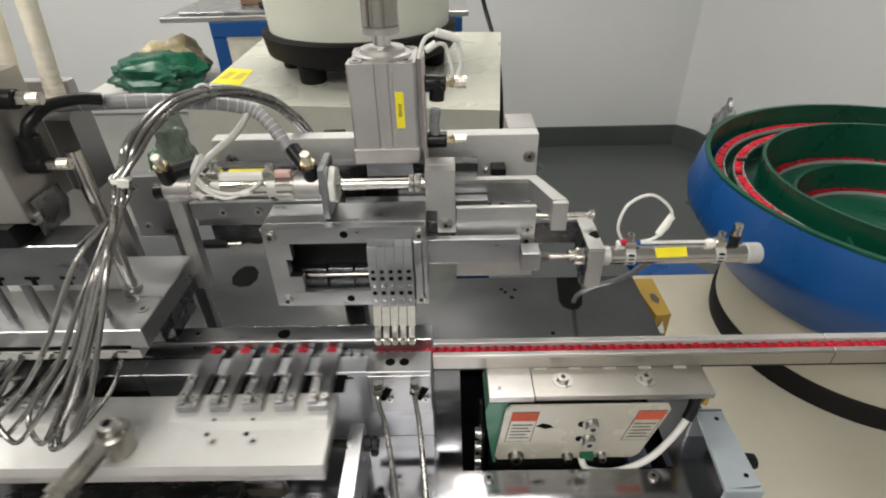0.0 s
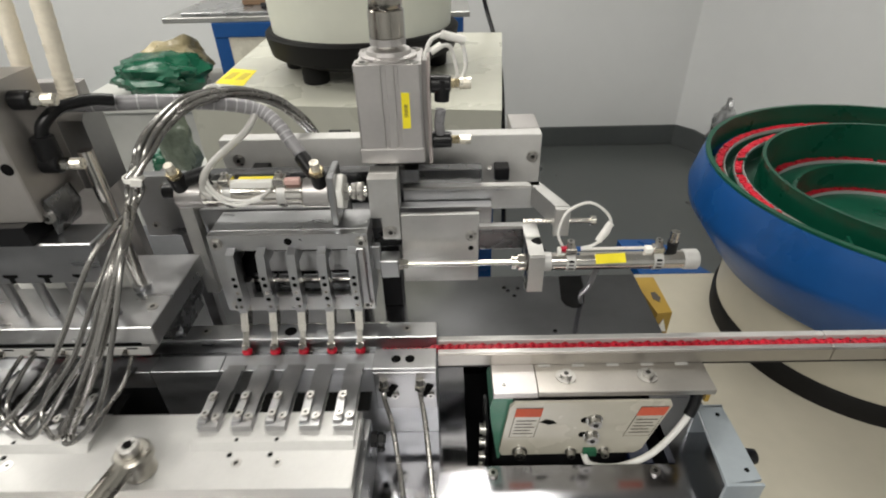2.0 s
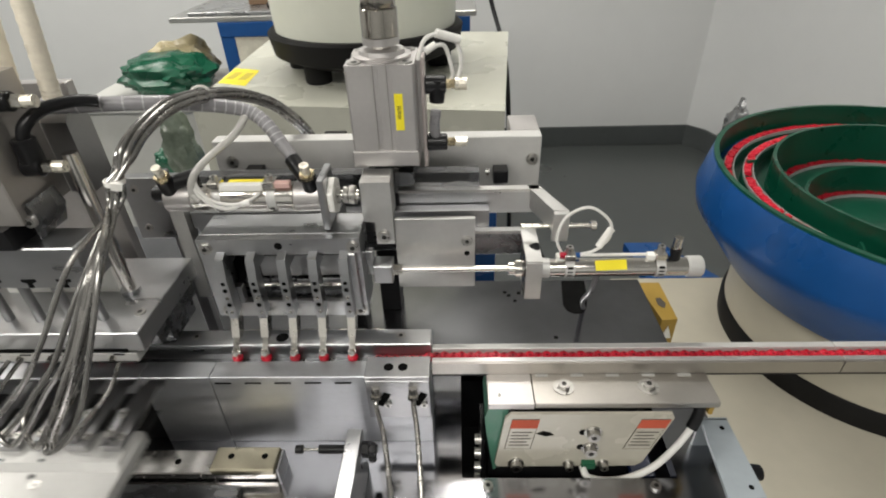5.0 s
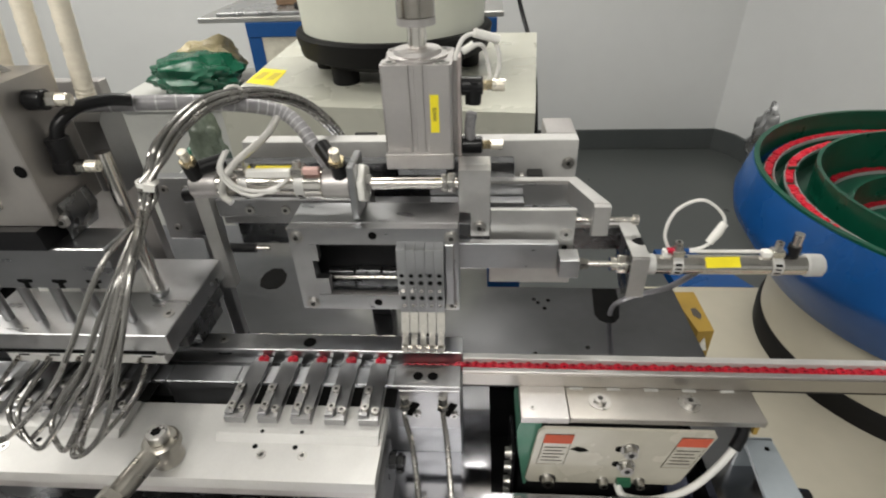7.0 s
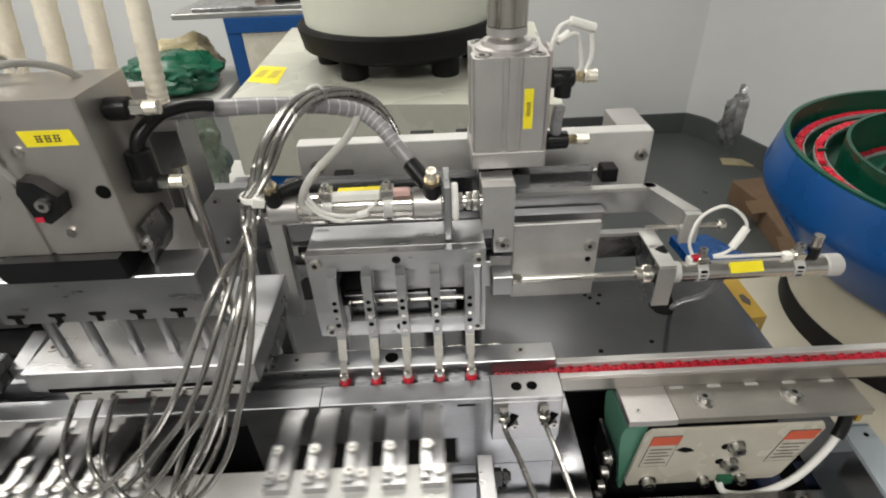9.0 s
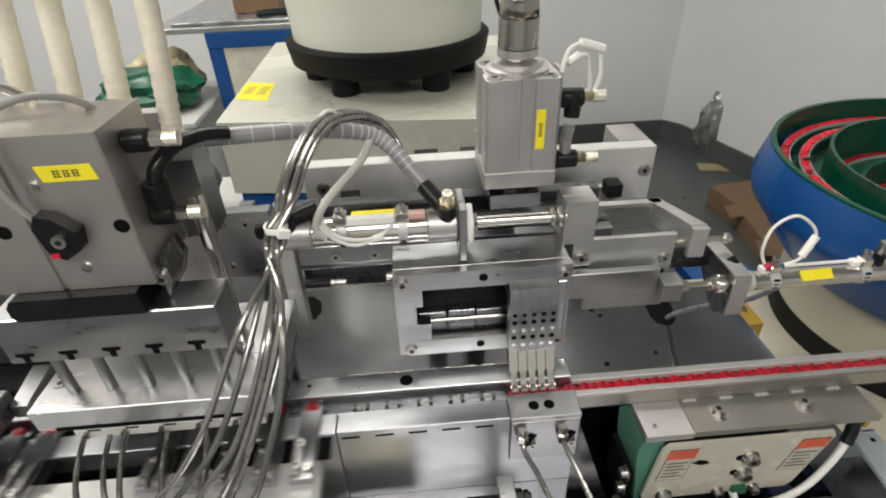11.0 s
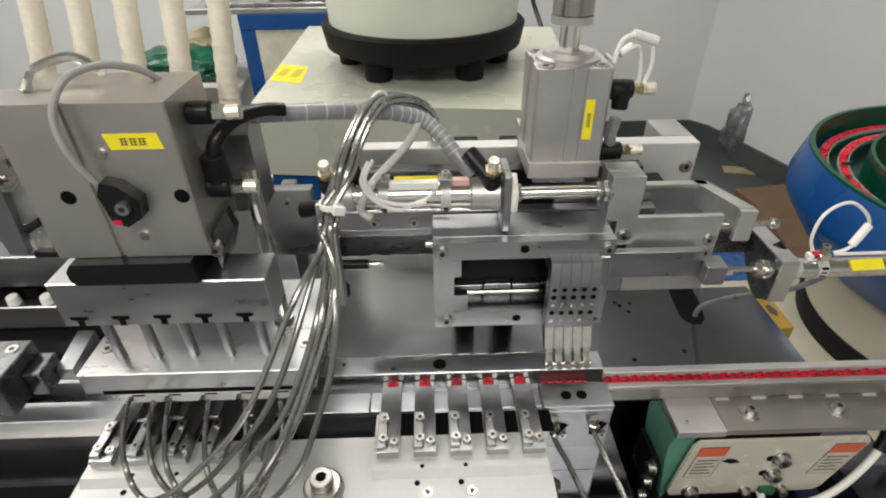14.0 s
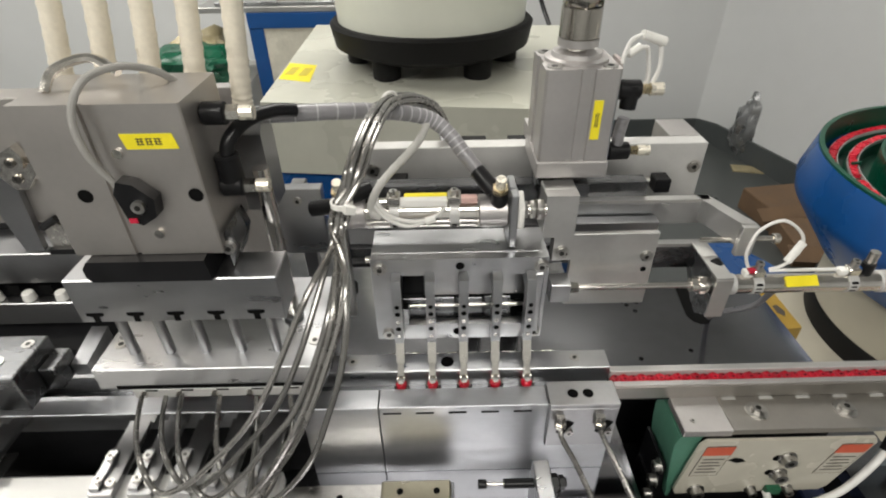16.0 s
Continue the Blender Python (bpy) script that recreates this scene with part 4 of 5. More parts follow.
drop_hose = part("air_hose", pipe([(0.322, RY + 0.010, RZ - 0.008), (0.312, RY + 0.016, RZ - 0.022), (0.300, RY + 0.036, RZ - 0.055), (0.286, RY + 0.090, RZ - 0.110), (0.280, RY + 0.132, RZ - 0.160), (0.279, RY + 0.138, RZ - 0.190)], 0.0030, 10), WRAP, ca)

# slide that pulls the arms together
sl = part("arm_slide", box(-0.020, 0.094, 0.0375, 0.0455, 0.148, 0.176), STEEL, ca, "sliding cam plate", bevel=0.0006)
part("coupler", box(0.0945, 0.1130, 0.0265, 0.0455, 0.1455, 0.1655), STEEL, sl, bevel=0.0008)
part("coupler_neck", rod((0.113, RY, RZ), (0.122, RY, RZ), 0.0062, 0.005, 6), NICKEL, sl)
part("piston_rod", rod((0.122, RY, RZ), (0.330, RY, RZ), 0.0030, seg=16), CHROME, sl, "thin chrome piston rod")

SPREAD = [-0.0425 + 0.0287 * k for k in range(5)]
CLOSED = [0.0372 + 0.0083 * k for k in range(5)]
ARMS = []
for k in range(5):
    x = SPREAD[k]
    w = 0.0040
    a = part("arm", prism([(0.0140, 0.193), (0.0300, 0.186), (0.0300, 0.176), (0.0140, 0.176), (0.0140, 0.128), (0.0005, 0.124), (0.0005, 0.168), (0.0050, 0.190)], "x", x - w, x + w), STEEL, ca, "steel pick-up arm", bevel=0.0005)
    part("lower_arm", prism([(0.0120, 0.1279), (0.0120, 0.1160), (0.0040, 0.1040), (-0.0030, 0.1015), (-0.0070, 0.1060), (0.0010, 0.1239)], "x", x - w * 0.95, x + w * 0.95), NICKEL, a, bevel=0.0008)
    part("finger", prism([(-0.0020, 0.1035), (-0.0060, 0.1060), (-0.0155, 0.0930), (-0.0155, 0.0885), (-0.0110, 0.0885)], "x", x - w * 0.7, x + w * 0.7), NICKEL, a, bevel=0.0004)
    part("roller", rod((x - w * 0.9, -0.0125, 0.0925), (x + w * 0.9, -0.0125, 0.0925), 0.0034, seg=14), NICKEL, a)
    part("tip_screw", rod((x, -0.0145, 0.0935), (x, -0.0185, 0.0945), 0.0030, seg=10), NICKEL, a)
    for z, r in ((0.166, 0.0021), (0.158, 0.0024), (0.149, 0.0019), (0.141, 0.0024), (0.132, 0.0019)):
        part("hole", rod((x, 0.002, z), (x, 0.0002, z), r, seg=12), HOLE if r > 0.002 else NICKEL, a)
    ARMS.append(a)

# ---- left-hand press ----
pr = thing("press_unit", (-0.195, -0.03, 0.0985), "pneumatic press with a square cylinder over five push pins", "press")
part("cylinder", prism([(-0.2465, -0.052), (-0.207, -0.052), (-0.2065, -0.050), (-0.2035, -0.050), (-0.203, -0.052), (-0.150, -0.052), (-0.149, -0.051), (-0.149, 0.006), (-0.2465, 0.006)], "z", 0.2635, 0.3655), PRESSALU, pr, "square aluminium press cylinder", bevel=0.0008)
label_y(-0.1865, -0.1560, 0.3385, 0.348, -0.052, pr, -0.002, 3)
for x, z in ((-0.223, 0.308), (-0.155, 0.3075)):
    part("hole", rod((x, -0.050, z), (x, -0.0524, z), 0.0046, seg=20), HOLE, pr)
for x, z in ((-0.193, 0.336), (-0.186, 0.280)):
    part("screw", rod((x, -0.050, z), (x, -0.0535, z), 0.0032, seg=14), NICKEL, pr)
s = part("sensor", prism([(-0.199, 0.314), (-0.195, 0.322), (-0.186, 0.320), (-0.176, 0.310), (-0.178, 0.298), (-0.188, 0.292), (-0.196, 0.296)], "y", -0.062, -0.0522), BLACK, pr, "black magnetic sensor", bevel=0.0015)
part("lens", box(-0.195, -0.190, -0.0632, -0.0621, 0.2945, 0.2975), REDCLEAR, s)
bolt((-0.186, -0.062, 0.306), (0, -1, 0), s, 0.0042, 0.003)
part("sensor_cable", pipe([(-0.198, -0.057, 0.318), (-0.204, -0.062, 0.340), (-0.205, -0.060, 0.362), (-0.198, -0.050, 0.378), (-0.186, -0.034, 0.381), (-0.174, -0.018, 0.374), (-0.168, -0.008, 0.364)], 0.0022, 10), GCABLE, pr, "grey sensor cable")
part("top_ring", pipe([(-0.236, -0.03, 0.366), (-0.232, -0.02, 0.376), (-0.215, -0.01, 0.380), (-0.198, -0.014, 0.372)], 0.003, 8), NICKEL, pr)
ramb = part("ram_block", box(-0.262, -0.116, -0.0575, -0.0260, 0.2085, 0.2463), STEEL, pr, bevel=0.0008)
part("black_plate", prism([(-0.238, 0.2465), (-0.241, 0.2505), (-0.241, 0.2575), (-0.237, 0.2630), (-0.160, 0.2630), (-0.158, 0.2465)], "y", -0.060, 0.0), BLACK, ramb, "black plastic plate", bevel=0.001)
bolt((-0.199, -0.040, 0.2630), (0, 0, 1), pr, 0.005, 0.0004)
for x in (-0.222, -0.178):
    part("ram_rod", rod((x, -0.035, 0.2631), (x, -0.035, 0.300), 0.006, seg=18), CHROME, ramb)
part("shoe", prism([(-0.149, 0.264), (-0.149, 0.274), (-0.146, 0.278), (-0.142, 0.264), (-0.148, 0.2466)], "y", -0.045, -0.012), ALUD, pr, bevel=0.001)
bolt((-0.147, -0.045, 0.264), (0, -1, 0), pr, 0.0045, 0.004)
part("guide_block", box(-0.276, -0.097, -0.0575, 0.056, 0.138, 0.1590), STEEL, pr, bevel=0.0008)
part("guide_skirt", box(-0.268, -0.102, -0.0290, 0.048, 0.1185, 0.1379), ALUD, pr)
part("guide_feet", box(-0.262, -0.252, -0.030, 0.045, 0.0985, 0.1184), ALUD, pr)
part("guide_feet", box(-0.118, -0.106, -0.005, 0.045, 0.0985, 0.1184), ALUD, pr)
carrier = part("hose_carrier", box(-0.256, -0.110, -0.0530, -0.030, 0.1210, 0.1310), BLAST, pr, "pale hose carrier bar", bevel=0.0006)
for i in range(5):
    part("slit", box(-0.245 + 0.0285 * i, -0.235 + 0.0285 * i, -0.0534, -0.0525, 0.1290, 0.1305), HOLE, carrier)
part("white_insert", box(-0.250, -0.142, 0.000, 0.010, 0.1592, 0.2083), WHITEP, pr)
part("slot", box(-0.262, -0.112, -0.0580, -0.0574, 0.1375, 0.1412), HOLE, pr)
for k in range(5):
    x = -0.2500 + 0.0285 * k
    part("push_pin", rod((x, -0.038, 0.120), (x, -0.038, 0.2084), 0.0040, seg=18), FINGERM, ramb, "steel push pin")
    part("keyhole", prism([(x - 0.006, 0.2175), (x + 0.006, 0.2175), (x + 0.006, 0.2150), (x + 0.0022, 0.2140), (x + 0.0022, 0.2090), (x - 0.0022, 0.2090), (x - 0.0022, 0.2140), (x - 0.006, 0.2150)], "y", -0.0579, -0.0570), HOLE, ramb)
    part("vacuum_stub", rod((x + 0.003, -0.0465, 0.1285), (x + 0.003, -0.0555, 0.1250), 0.0028, seg=12), NICKEL, carrier)
for x in (-0.265, -0.108):
    bolt((x, -0.030, 0.1590), (0, 0, 1), pr, 0.005, 0.0012)
part("guide_column", rod((-0.131, 0.000, 0.1592), (-0.131, 0.000, 0.30), 0.0058, seg=24), CHROME, pr, "chrome guide column")
part("guide_column", rod((-0.262, 0.030, 0.1592), (-0.262, 0.030, 0.36), 0.0062, seg=24), CHROME, pr, "chrome guide column")
part("column_collar", rod((-0.131, 0.000, 0.1592), (-0.131, 0.000, 0.164), 0.0085, seg=24), STEEL, pr)
part("back_plate", box(-0.270, -0.165, 0.072, 0.084, 0.0985, 0.335), ALU, pr, bevel=0.0008)
part("side_cheek", prism([(0.0065, 0.262), (0.0065, 0.322), (0.012, 0.3275), (0.030, 0.3275), (0.036, 0.318), (0.036, 0.262)], "x", -0.1488, -0.1280), FINGERM, pr, bevel=0.0008)
for z, y in ((0.350, -0.026), (0.300, -0.026)):
    p = part("elbow", rod((-0.1488, y, z), (-0.134, y, z), 0.0072, seg=16), BLACK, pr, "black push-in air elbow", bevel=0.001)
    part("hex", rod((-0.1338, y, z), (-0.126, y, z), 0.0052, seg=6), NICKEL, p)
    part("adjust_knob", rod((-0.1258, y, z), (-0.1175, y, z), 0.0046, seg=10), KNOBM, p)
p = part("hose_elbow", rod((-0.142, -0.024, 0.303), (-0.142, -0.024, 0.322), 0.0085, 0.0082, 16), BLACK, pr, bevel=0.001)
part("black_hose", pipe([(-0.142, -0.024, 0.320), (-0.139, -0.020, 0.330), (-0.130, -0.008, 0.338), (-0.116, 0.008, 0.3385), (-0.104, 0.018, 0.335)], 0.0048, 12), BLACK, p)

# feed tubes behind the press
for k in range(5):
    x, lean = -0.1394 - 0.0301 * k, 0.0075 + 0.0018 * k
    o = thing("feed_tube", (x, 0.02, 0.345), "cream ribbed plastic feed tube", "feed tube", "feed tubes behind the press")
    part("tube", pipe([(x - lean * 0.12, 0.020, 0.3375), (x, 0.020, 0.345), (x + lean * 0.95, 0.020, 0.405), (x + lean * 2.0, 0.023, 0.50), (x + lean * 2.2, 0.06, 0.75), (x + lean * 2, 0.12, 1.0)], 0.0066, 16, 24, ring=0.0005, every=3), TUBE, o)

# hoses: five loops from the press into one tied bundle
hb = thing("hose_bundle", (-0.066, -0.052, 0.30), "bundle of clear grey air hoses with white cable ties", "hose bundle")
LOOPS = [
    [(-0.25, -0.067, 0.124), (-0.235, -0.105, 0.133), (-0.211, -0.14, 0.146), (-0.199, -0.152, 0.134), (-0.176, -0.155, 0.148), (-0.155, -0.15, 0.166), (-0.13, -0.142, 0.191), (-0.11, -0.13, 0.22), (-0.085, -0.1, 0.266)],
    [(-0.217, -0.067, 0.126), (-0.203, -0.105, 0.136), (-0.184, -0.14, 0.145), (-0.166, -0.155, 0.13), (-0.139, -0.155, 0.154), (-0.114, -0.148, 0.185), (-0.093, -0.138, 0.211), (-0.072, -0.112, 0.258)],
    [(-0.187, -0.067, 0.122), (-0.171, -0.115, 0.136), (-0.156, -0.145, 0.14), (-0.142, -0.158, 0.133), (-0.124, -0.158, 0.153), (-0.1, -0.15, 0.19), (-0.084, -0.135, 0.22), (-0.068, -0.108, 0.263)],
    [(-0.158, -0.067, 0.12), (-0.146, -0.105, 0.128), (-0.14, -0.14, 0.132), (-0.137, -0.158, 0.128), (-0.122, -0.162, 0.136), (-0.103, -0.16, 0.155), (-0.086, -0.156, 0.181), (-0.076, -0.148, 0.204), (-0.063, -0.133, 0.241), (-0.06, -0.104, 0.272)],
    [(-0.13, -0.067, 0.12), (-0.122, -0.1, 0.121), (-0.125, -0.14, 0.125), (-0.13, -0.155, 0.127), (-0.124, -0.157, 0.146), (-0.1, -0.15, 0.182), (-0.078, -0.135, 0.225), (-0.06, -0.102, 0.275)],
    [(-0.233, -0.061, 0.121), (-0.219, -0.099, 0.131), (-0.198, -0.134, 0.141), (-0.182, -0.147, 0.128), (-0.158, -0.149, 0.147), (-0.135, -0.143, 0.171), (-0.112, -0.134, 0.197), (-0.091, -0.115, 0.235)],
    [(-0.159, -0.061, 0.117), (-0.147, -0.102, 0.124), (-0.141, -0.137, 0.129), (-0.136, -0.15, 0.126), (-0.124, -0.151, 0.145), (-0.1, -0.144, 0.182), (-0.081, -0.129, 0.218), (-0.064, -0.099, 0.265)],
]
SWAY = []
for k, low in enumerate(LOOPS):
    a = 2 * math.pi * k / 7
    bx, by = -0.066 + 0.0042 * math.cos(a), -0.052 + 0.0042 * math.sin(a)
    m = HOSE if k % 2 else HOSEM
    SWAY.append(part("hose_loop", pipe(low + [(bx - 0.004, by - 0.004, 0.284), (bx, by, 0.3005)], 0.0020, 10, 10), m, hb, "clear grey air hose loop"))
    c, u = 0.0052 * math.cos(a + 0.8), 0.0046 * math.sin(a + 0.8)
    part("hose", pipe([(bx, by, 0.2995), (-0.0579 + c, -0.0420, 0.3147 + u), (-0.0528 + c, -0.0200, 0.3257 + u), (-0.0467 + c, 0.0150, 0.3309 + u), (-0.0416 + c, 0.0580, 0.3245 + u), (-0.0273 + c, 0.0980, 0.3134 + u), (-0.0102 + c, 0.1300, 0.2949 + u), (0.0005 + c, 0.1620, 0.2668 + u), (0.0050 + c, 0.1950, 0.2357 + u), (0.0070 + c, 0.215, 0.2057)], 0.0020, 10, 10), m, hb, "clear grey air hose")
part("cable_tie", lathe([(0.0060, 0.2978), (0.0072, 0.2978), (0.0072, 0.3012), (0.0060, 0.3012)], (-0.0660, -0.0520), 24), WHITEP, hb, "white cable tie")
part("cable_tie_tail", rbox((-0.060, -0.0605, 0.2995), (0.007, 0.004, 0.005), 0, 20, 30), WHITEP, hb)
part("cable_tie", pipe([(-0.0416 + 0.0060 * math.cos(a), 0.0580 + 0.0070 * math.cos(a), 0.3245 + 0.0085 * math.sin(a)) for a in (2 * math.pi * i / 16 for i in range(17))], 0.0013, 6, 2), WHITEP, hb, "white cable tie")
sv = thing("sleeved_hose", (-0.1, 0.03, 0.33), "air hoses in a translucent spiral wrap", "hose sleeve")
SLEEVE = [(-0.30, 0.019, 0.331), (-0.20, 0.020, 0.331), (-0.130, 0.021, 0.331), (-0.08, 0.036, 0.327), (-0.050, 0.056, 0.319), (-0.024, 0.072, 0.310), (-0.008, 0.078, 0.302), (0.006, 0.073, 0.291), (0.018, 0.064, 0.277), (0.031, 0.055, 0.263)]
wr = part("wrap", pipe(SLEEVE, 0.0062, 14, 10), WRAP, sv)
line = smooth_path(SLEEVE, 10)
bm = nb()
for i in range(12, 80, 3):
    d = (line[i + 1] - line[i]).normalized()
    rod(line[i], line[i] + d * 0.0011, 0.0066, seg=14, bm=bm)
part("spiral_edge", bm, WRAPEDGE, wr, kind="stuff")
part("air_tube", pipe([(-0.012, 0.076, 0.304), (-0.022, 0.062, 0.289), (-0.046, 0.038, 0.272), (-0.056, 0.030, 0.260), (-0.060, 0.030, 0.246), (-0.052, 0.027, 0.240)], 0.0033, 12, 10), TIP, sv, "pale clear air tube")

# support post left of the head
sp = thing("support_post", (-0.095, 0.09, ZT), "upright steel support plate with an air valve", "support post")
part("post", box(-0.150, -0.136, 0.121, 0.133, ZT, 0.224), FINGERM, sp, bevel=0.0008)
part("cross_plate", box(-0.178, -0.118, 0.1075, 0.120, 0.150, 0.225), STEEL, sp, bevel=0.0008)
for x, z in ((-0.165, 0.212), (-0.142, 0.212), (-0.165, 0.165)):
    bolt((x, 0.1075, z), (0, -1, 0), sp, 0.0045, 0.002)
part("valve", rod((-0.120, 0.070, 0.225), (-0.098, 0.068, 0.228), 0.0075, seg=16), BLACK, sp, bevel=0.001)
part("shock_absorber", rod((-0.098, 0.075, 0.160), (-0.066, 0.075, 0.160), 0.005, seg=16), BLACK, sp)
part("shock_rod", rod((-0.066, 0.075, 0.160), (-0.052, 0.075, 0.160), 0.0028, seg=12), CHROME, sp)

# ---- neighbouring station at the far left ----
ns = thing("next_station", (-0.36, 0.0, 0.0), "steel clamp station beyond the press", "clamp station")
# Base takes near black for the shade of the cavity around it.
part("base", box(-0.56, -0.310, 0.013, 0.09, 0.0985, 0.112), DARKIN, ns, bevel=0.001)
part("clamp_block", box(-0.56, -0.342, -0.056, -0.007, 0.112, 0.150), ALUD, ns, bevel=0.001)
part("step_block", box(-0.3415, -0.328, -0.034, -0.008, 0.112, 0.136), ALUD, ns, bevel=0.001)
part("link_bar", prism([(-0.334, 0.030), (-0.319, 0.030), (-0.313, -0.018), (-0.327, -0.018)], "z", 0.112, 0.125), STEEL, ns, bevel=0.001)
bolt((-0.352, -0.018, 0.150), (0, 0, 1), ns, 0.005, 0.001)
bolt((-0.366, -0.038, 0.150), (0, 0, 1), ns, 0.0065, 0.001)
bolt((-0.320, 0.003, 0.098), (0, 0, 1), ns, 0.005, 0.001)
# Rear block is near black too, for the shade behind the clamps.
part("rear_block", box(-0.56, -0.300, 0.0945, 0.16, 0.10, 0.225), DARKIN, ns, bevel=0.001)
part("vertical_slide", box(-0.40, -0.300, 0.055, 0.079, 0.225, 0.335), PRESSALU, ns, bevel=0.001)
part("cross_bar", box(-0.56, -0.346, 0.0380, 0.0500, 0.1220, 0.1480), FINGERM, ns, bevel=0.001)
part("clamp_plate", box(-0.56, -0.322, 0.0500, 0.0940, 0.1620, 0.1955), FINGERM, ns, bevel=0.001)
for i in range(5):
    bolt((-0.338 - 0.040 * i, 0.066, 0.1955), (0, 0, 1), ns, 0.0052, 0.0025)
    part("pad", rod((-0.3585 - 0.0305 * i, 0.044, 0.1480), (-0.3585 - 0.0305 * i, 0.044, 0.1570), 0.0060, 0.0050, 18), WHITEP, ns, bevel=0.0008)
    part("pad_gap", box(-0.3500 - 0.0305 * i, -0.3380 - 0.0305 * i, 0.0490, 0.0498, 0.1490, 0.1600), HOLE, ns)
part("wing_clamp", prism([(-0.350, 0.1970), (-0.327, 0.1970), (-0.333, 0.2230), (-0.341, 0.2290), (-0.350, 0.2180)], "y", 0.052, 0.066), NICKEL, ns, "bright steel wing clamp", bevel=0.001)
part("wing_screw", rod((-0.349, 0.050, 0.2230), (-0.333, 0.050, 0.2320), 0.0034, seg=14), BLACK, ns)
part("wing_foot", box(-0.352, -0.326, 0.0480, 0.0520, 0.1958, 0.2010), BLACK, ns)
part("notched_plate", prism([(-0.3500, 0.2620), (-0.3400, 0.2620), (-0.3250, 0.2790), (-0.3290, 0.2860), (-0.3360, 0.2800), (-0.3330, 0.2900), (-0.3380, 0.3000), (-0.3560, 0.2900), (-0.3520, 0.2800), (-0.3600, 0.2760)], "y", 0.046, 0.0540), NICKEL, ns, "bright notched steel plate", bevel=0.0008)
for x, z in ((-0.3440, 0.2720), (-0.3440, 0.2860)):
    bolt((x, 0.046, z), (0, -1, 0), ns, 0.0040, 0.002, material=DKCHROME)
part("grip_arm", prism([(-0.372, 0.200), (-0.356, 0.200), (-0.351, 0.262), (-0.366, 0.292), (-0.384, 0.290)], "y", 0.0480, 0.0545), FINGERM, ns, "worn steel grip arm", bevel=0.001)

# ---- bowl feeder with the red parts ----
BC = (0.842, 0.275)
bf = thing("bowl_feeder", (BC[0], BC[1], -0.13), "blue vibratory bowl feeder lined green with rings of red parts", "bowl feeder")
part("outer_shell", lathe([(0.215, -0.035), (0.240, -0.030), (0.300, 0.050), (0.304, 0.070), (0.2915, 0.1235), (0.2845, 0.1235), (0.2820, 0.062), (0.235, -0.024), (0.215, -0.028)], BC, 96), BLUE, bf, "blue painted outer shell")
part("rim", lathe([(0.2838, 0.1240), (0.2908, 0.1240), (0.2908, 0.1275), (0.2838, 0.1275)], BC, 96), GREEN, bf)
part("lining", lathe([(0.2836, 0.1239), (0.2843, 0.1239), (0.2825, 0.0900), (0.2818, 0.0900)], BC, 96), GREEN, bf, "green rubber lining")
part("track", lathe([(0.2050, 0.0700), (0.2815, 0.0740), (0.2815, 0.0660), (0.2050, 0.0620)], BC, 96), GREEN, bf, "green spiral track")
part("inner_wall", lathe([(0.2000, 0.0400), (0.2050, 0.0400), (0.2085, 0.1220), (0.2035, 0.1220)], BC, 96), GREEN, bf)
part("inner_track", lathe([(0.150, 0.0560), (0.1998, 0.0600), (0.1998, 0.0520), (0.150, 0.0480)], BC, 96), GREEN, bf)
part("inner_wall", lathe([(0.1450, 0.0200), (0.1500, 0.0200), (0.1520, 0.0720), (0.1470, 0.0720)], BC, 72), GREEN, bf)
part("bowl_floor", lathe([(0.002, 0.040), (0.1468, 0.022), (0.1468, 0.012), (0.002, 0.012)], BC, 72), GREEN, bf)
for r, z in ((0.264, 0.0930), (0.236, 0.0915), (0.188, 0.0590), (0.140, 0.0235)):
    if z > 0.08:
        part("ledge", lathe([(r - 0.0080, 0.0700), (r + 0.0070, 0.0700), (r + 0.0070, z - 0.0002), (r - 0.0080, z - 0.0002)], BC, 96), GREEN, bf)
        part("strip_guide", lathe([(r + 0.0058, z), (r + 0.0066, z), (r + 0.0066, z + 0.0050), (r + 0.0058, z + 0.0050)], BC, 96), BLAST, bf, "thin silver guide")
    o = part("strip_guide", lathe([(r - 0.0075, z), (r - 0.0067, z), (r - 0.0067, z + 0.0060), (r - 0.0075, z + 0.0060)], BC, 96), BLAST, bf, "thin silver guide")
    bm = nb()
    n = int(2 * math.pi * r / 0.0075)
    rng = random.Random(int(r * 1000))
    for i in range(n):
        a = 2 * math.pi * i / n
        if rng.random() < 0.06:
            continue
        rr = r + rng.uniform(-0.0015, 0.0015)
        m = Matrix.Translation((BC[0] + rr * math.cos(a), BC[1] + rr * math.sin(a), z + 0.0035)) @ Euler((rng.uniform(-0.2, 0.2), rng.uniform(-0.2, 0.2), a)).to_matrix().to_4x4() @ Matrix.Diagonal((0.0100, 0.0072, 0.0052, 1))
        bmesh.ops.create_cube(bm, size=1, matrix=m)
    part("red_strip", bm, RED, bf, "row of small red parts", smooth=False, kind="stuff")
for a, r0, r1, z in ((200, 0.24, 0.262, 0.096), (215, 0.215, 0.235, 0.096), (250, 0.22, 0.25, 0.096), (150, 0.225, 0.24, 0.096)):
    q = radians(a)
    part("deflector", rbox((BC[0] + (r0 + r1) / 2 * math.cos(q), BC[1] + (r0 + r1) / 2 * math.sin(q), z), (r1 - r0, 0.003, 0.012), 0, 0, a + 35), GREEN if a != 250 else BLAST, bf)
part("lug", rbox((BC[0] - 0.165, BC[1] - 0.232, 0.018), (0.05, 0.012, 0.012), 20, 25, 30), GREEN, bf)
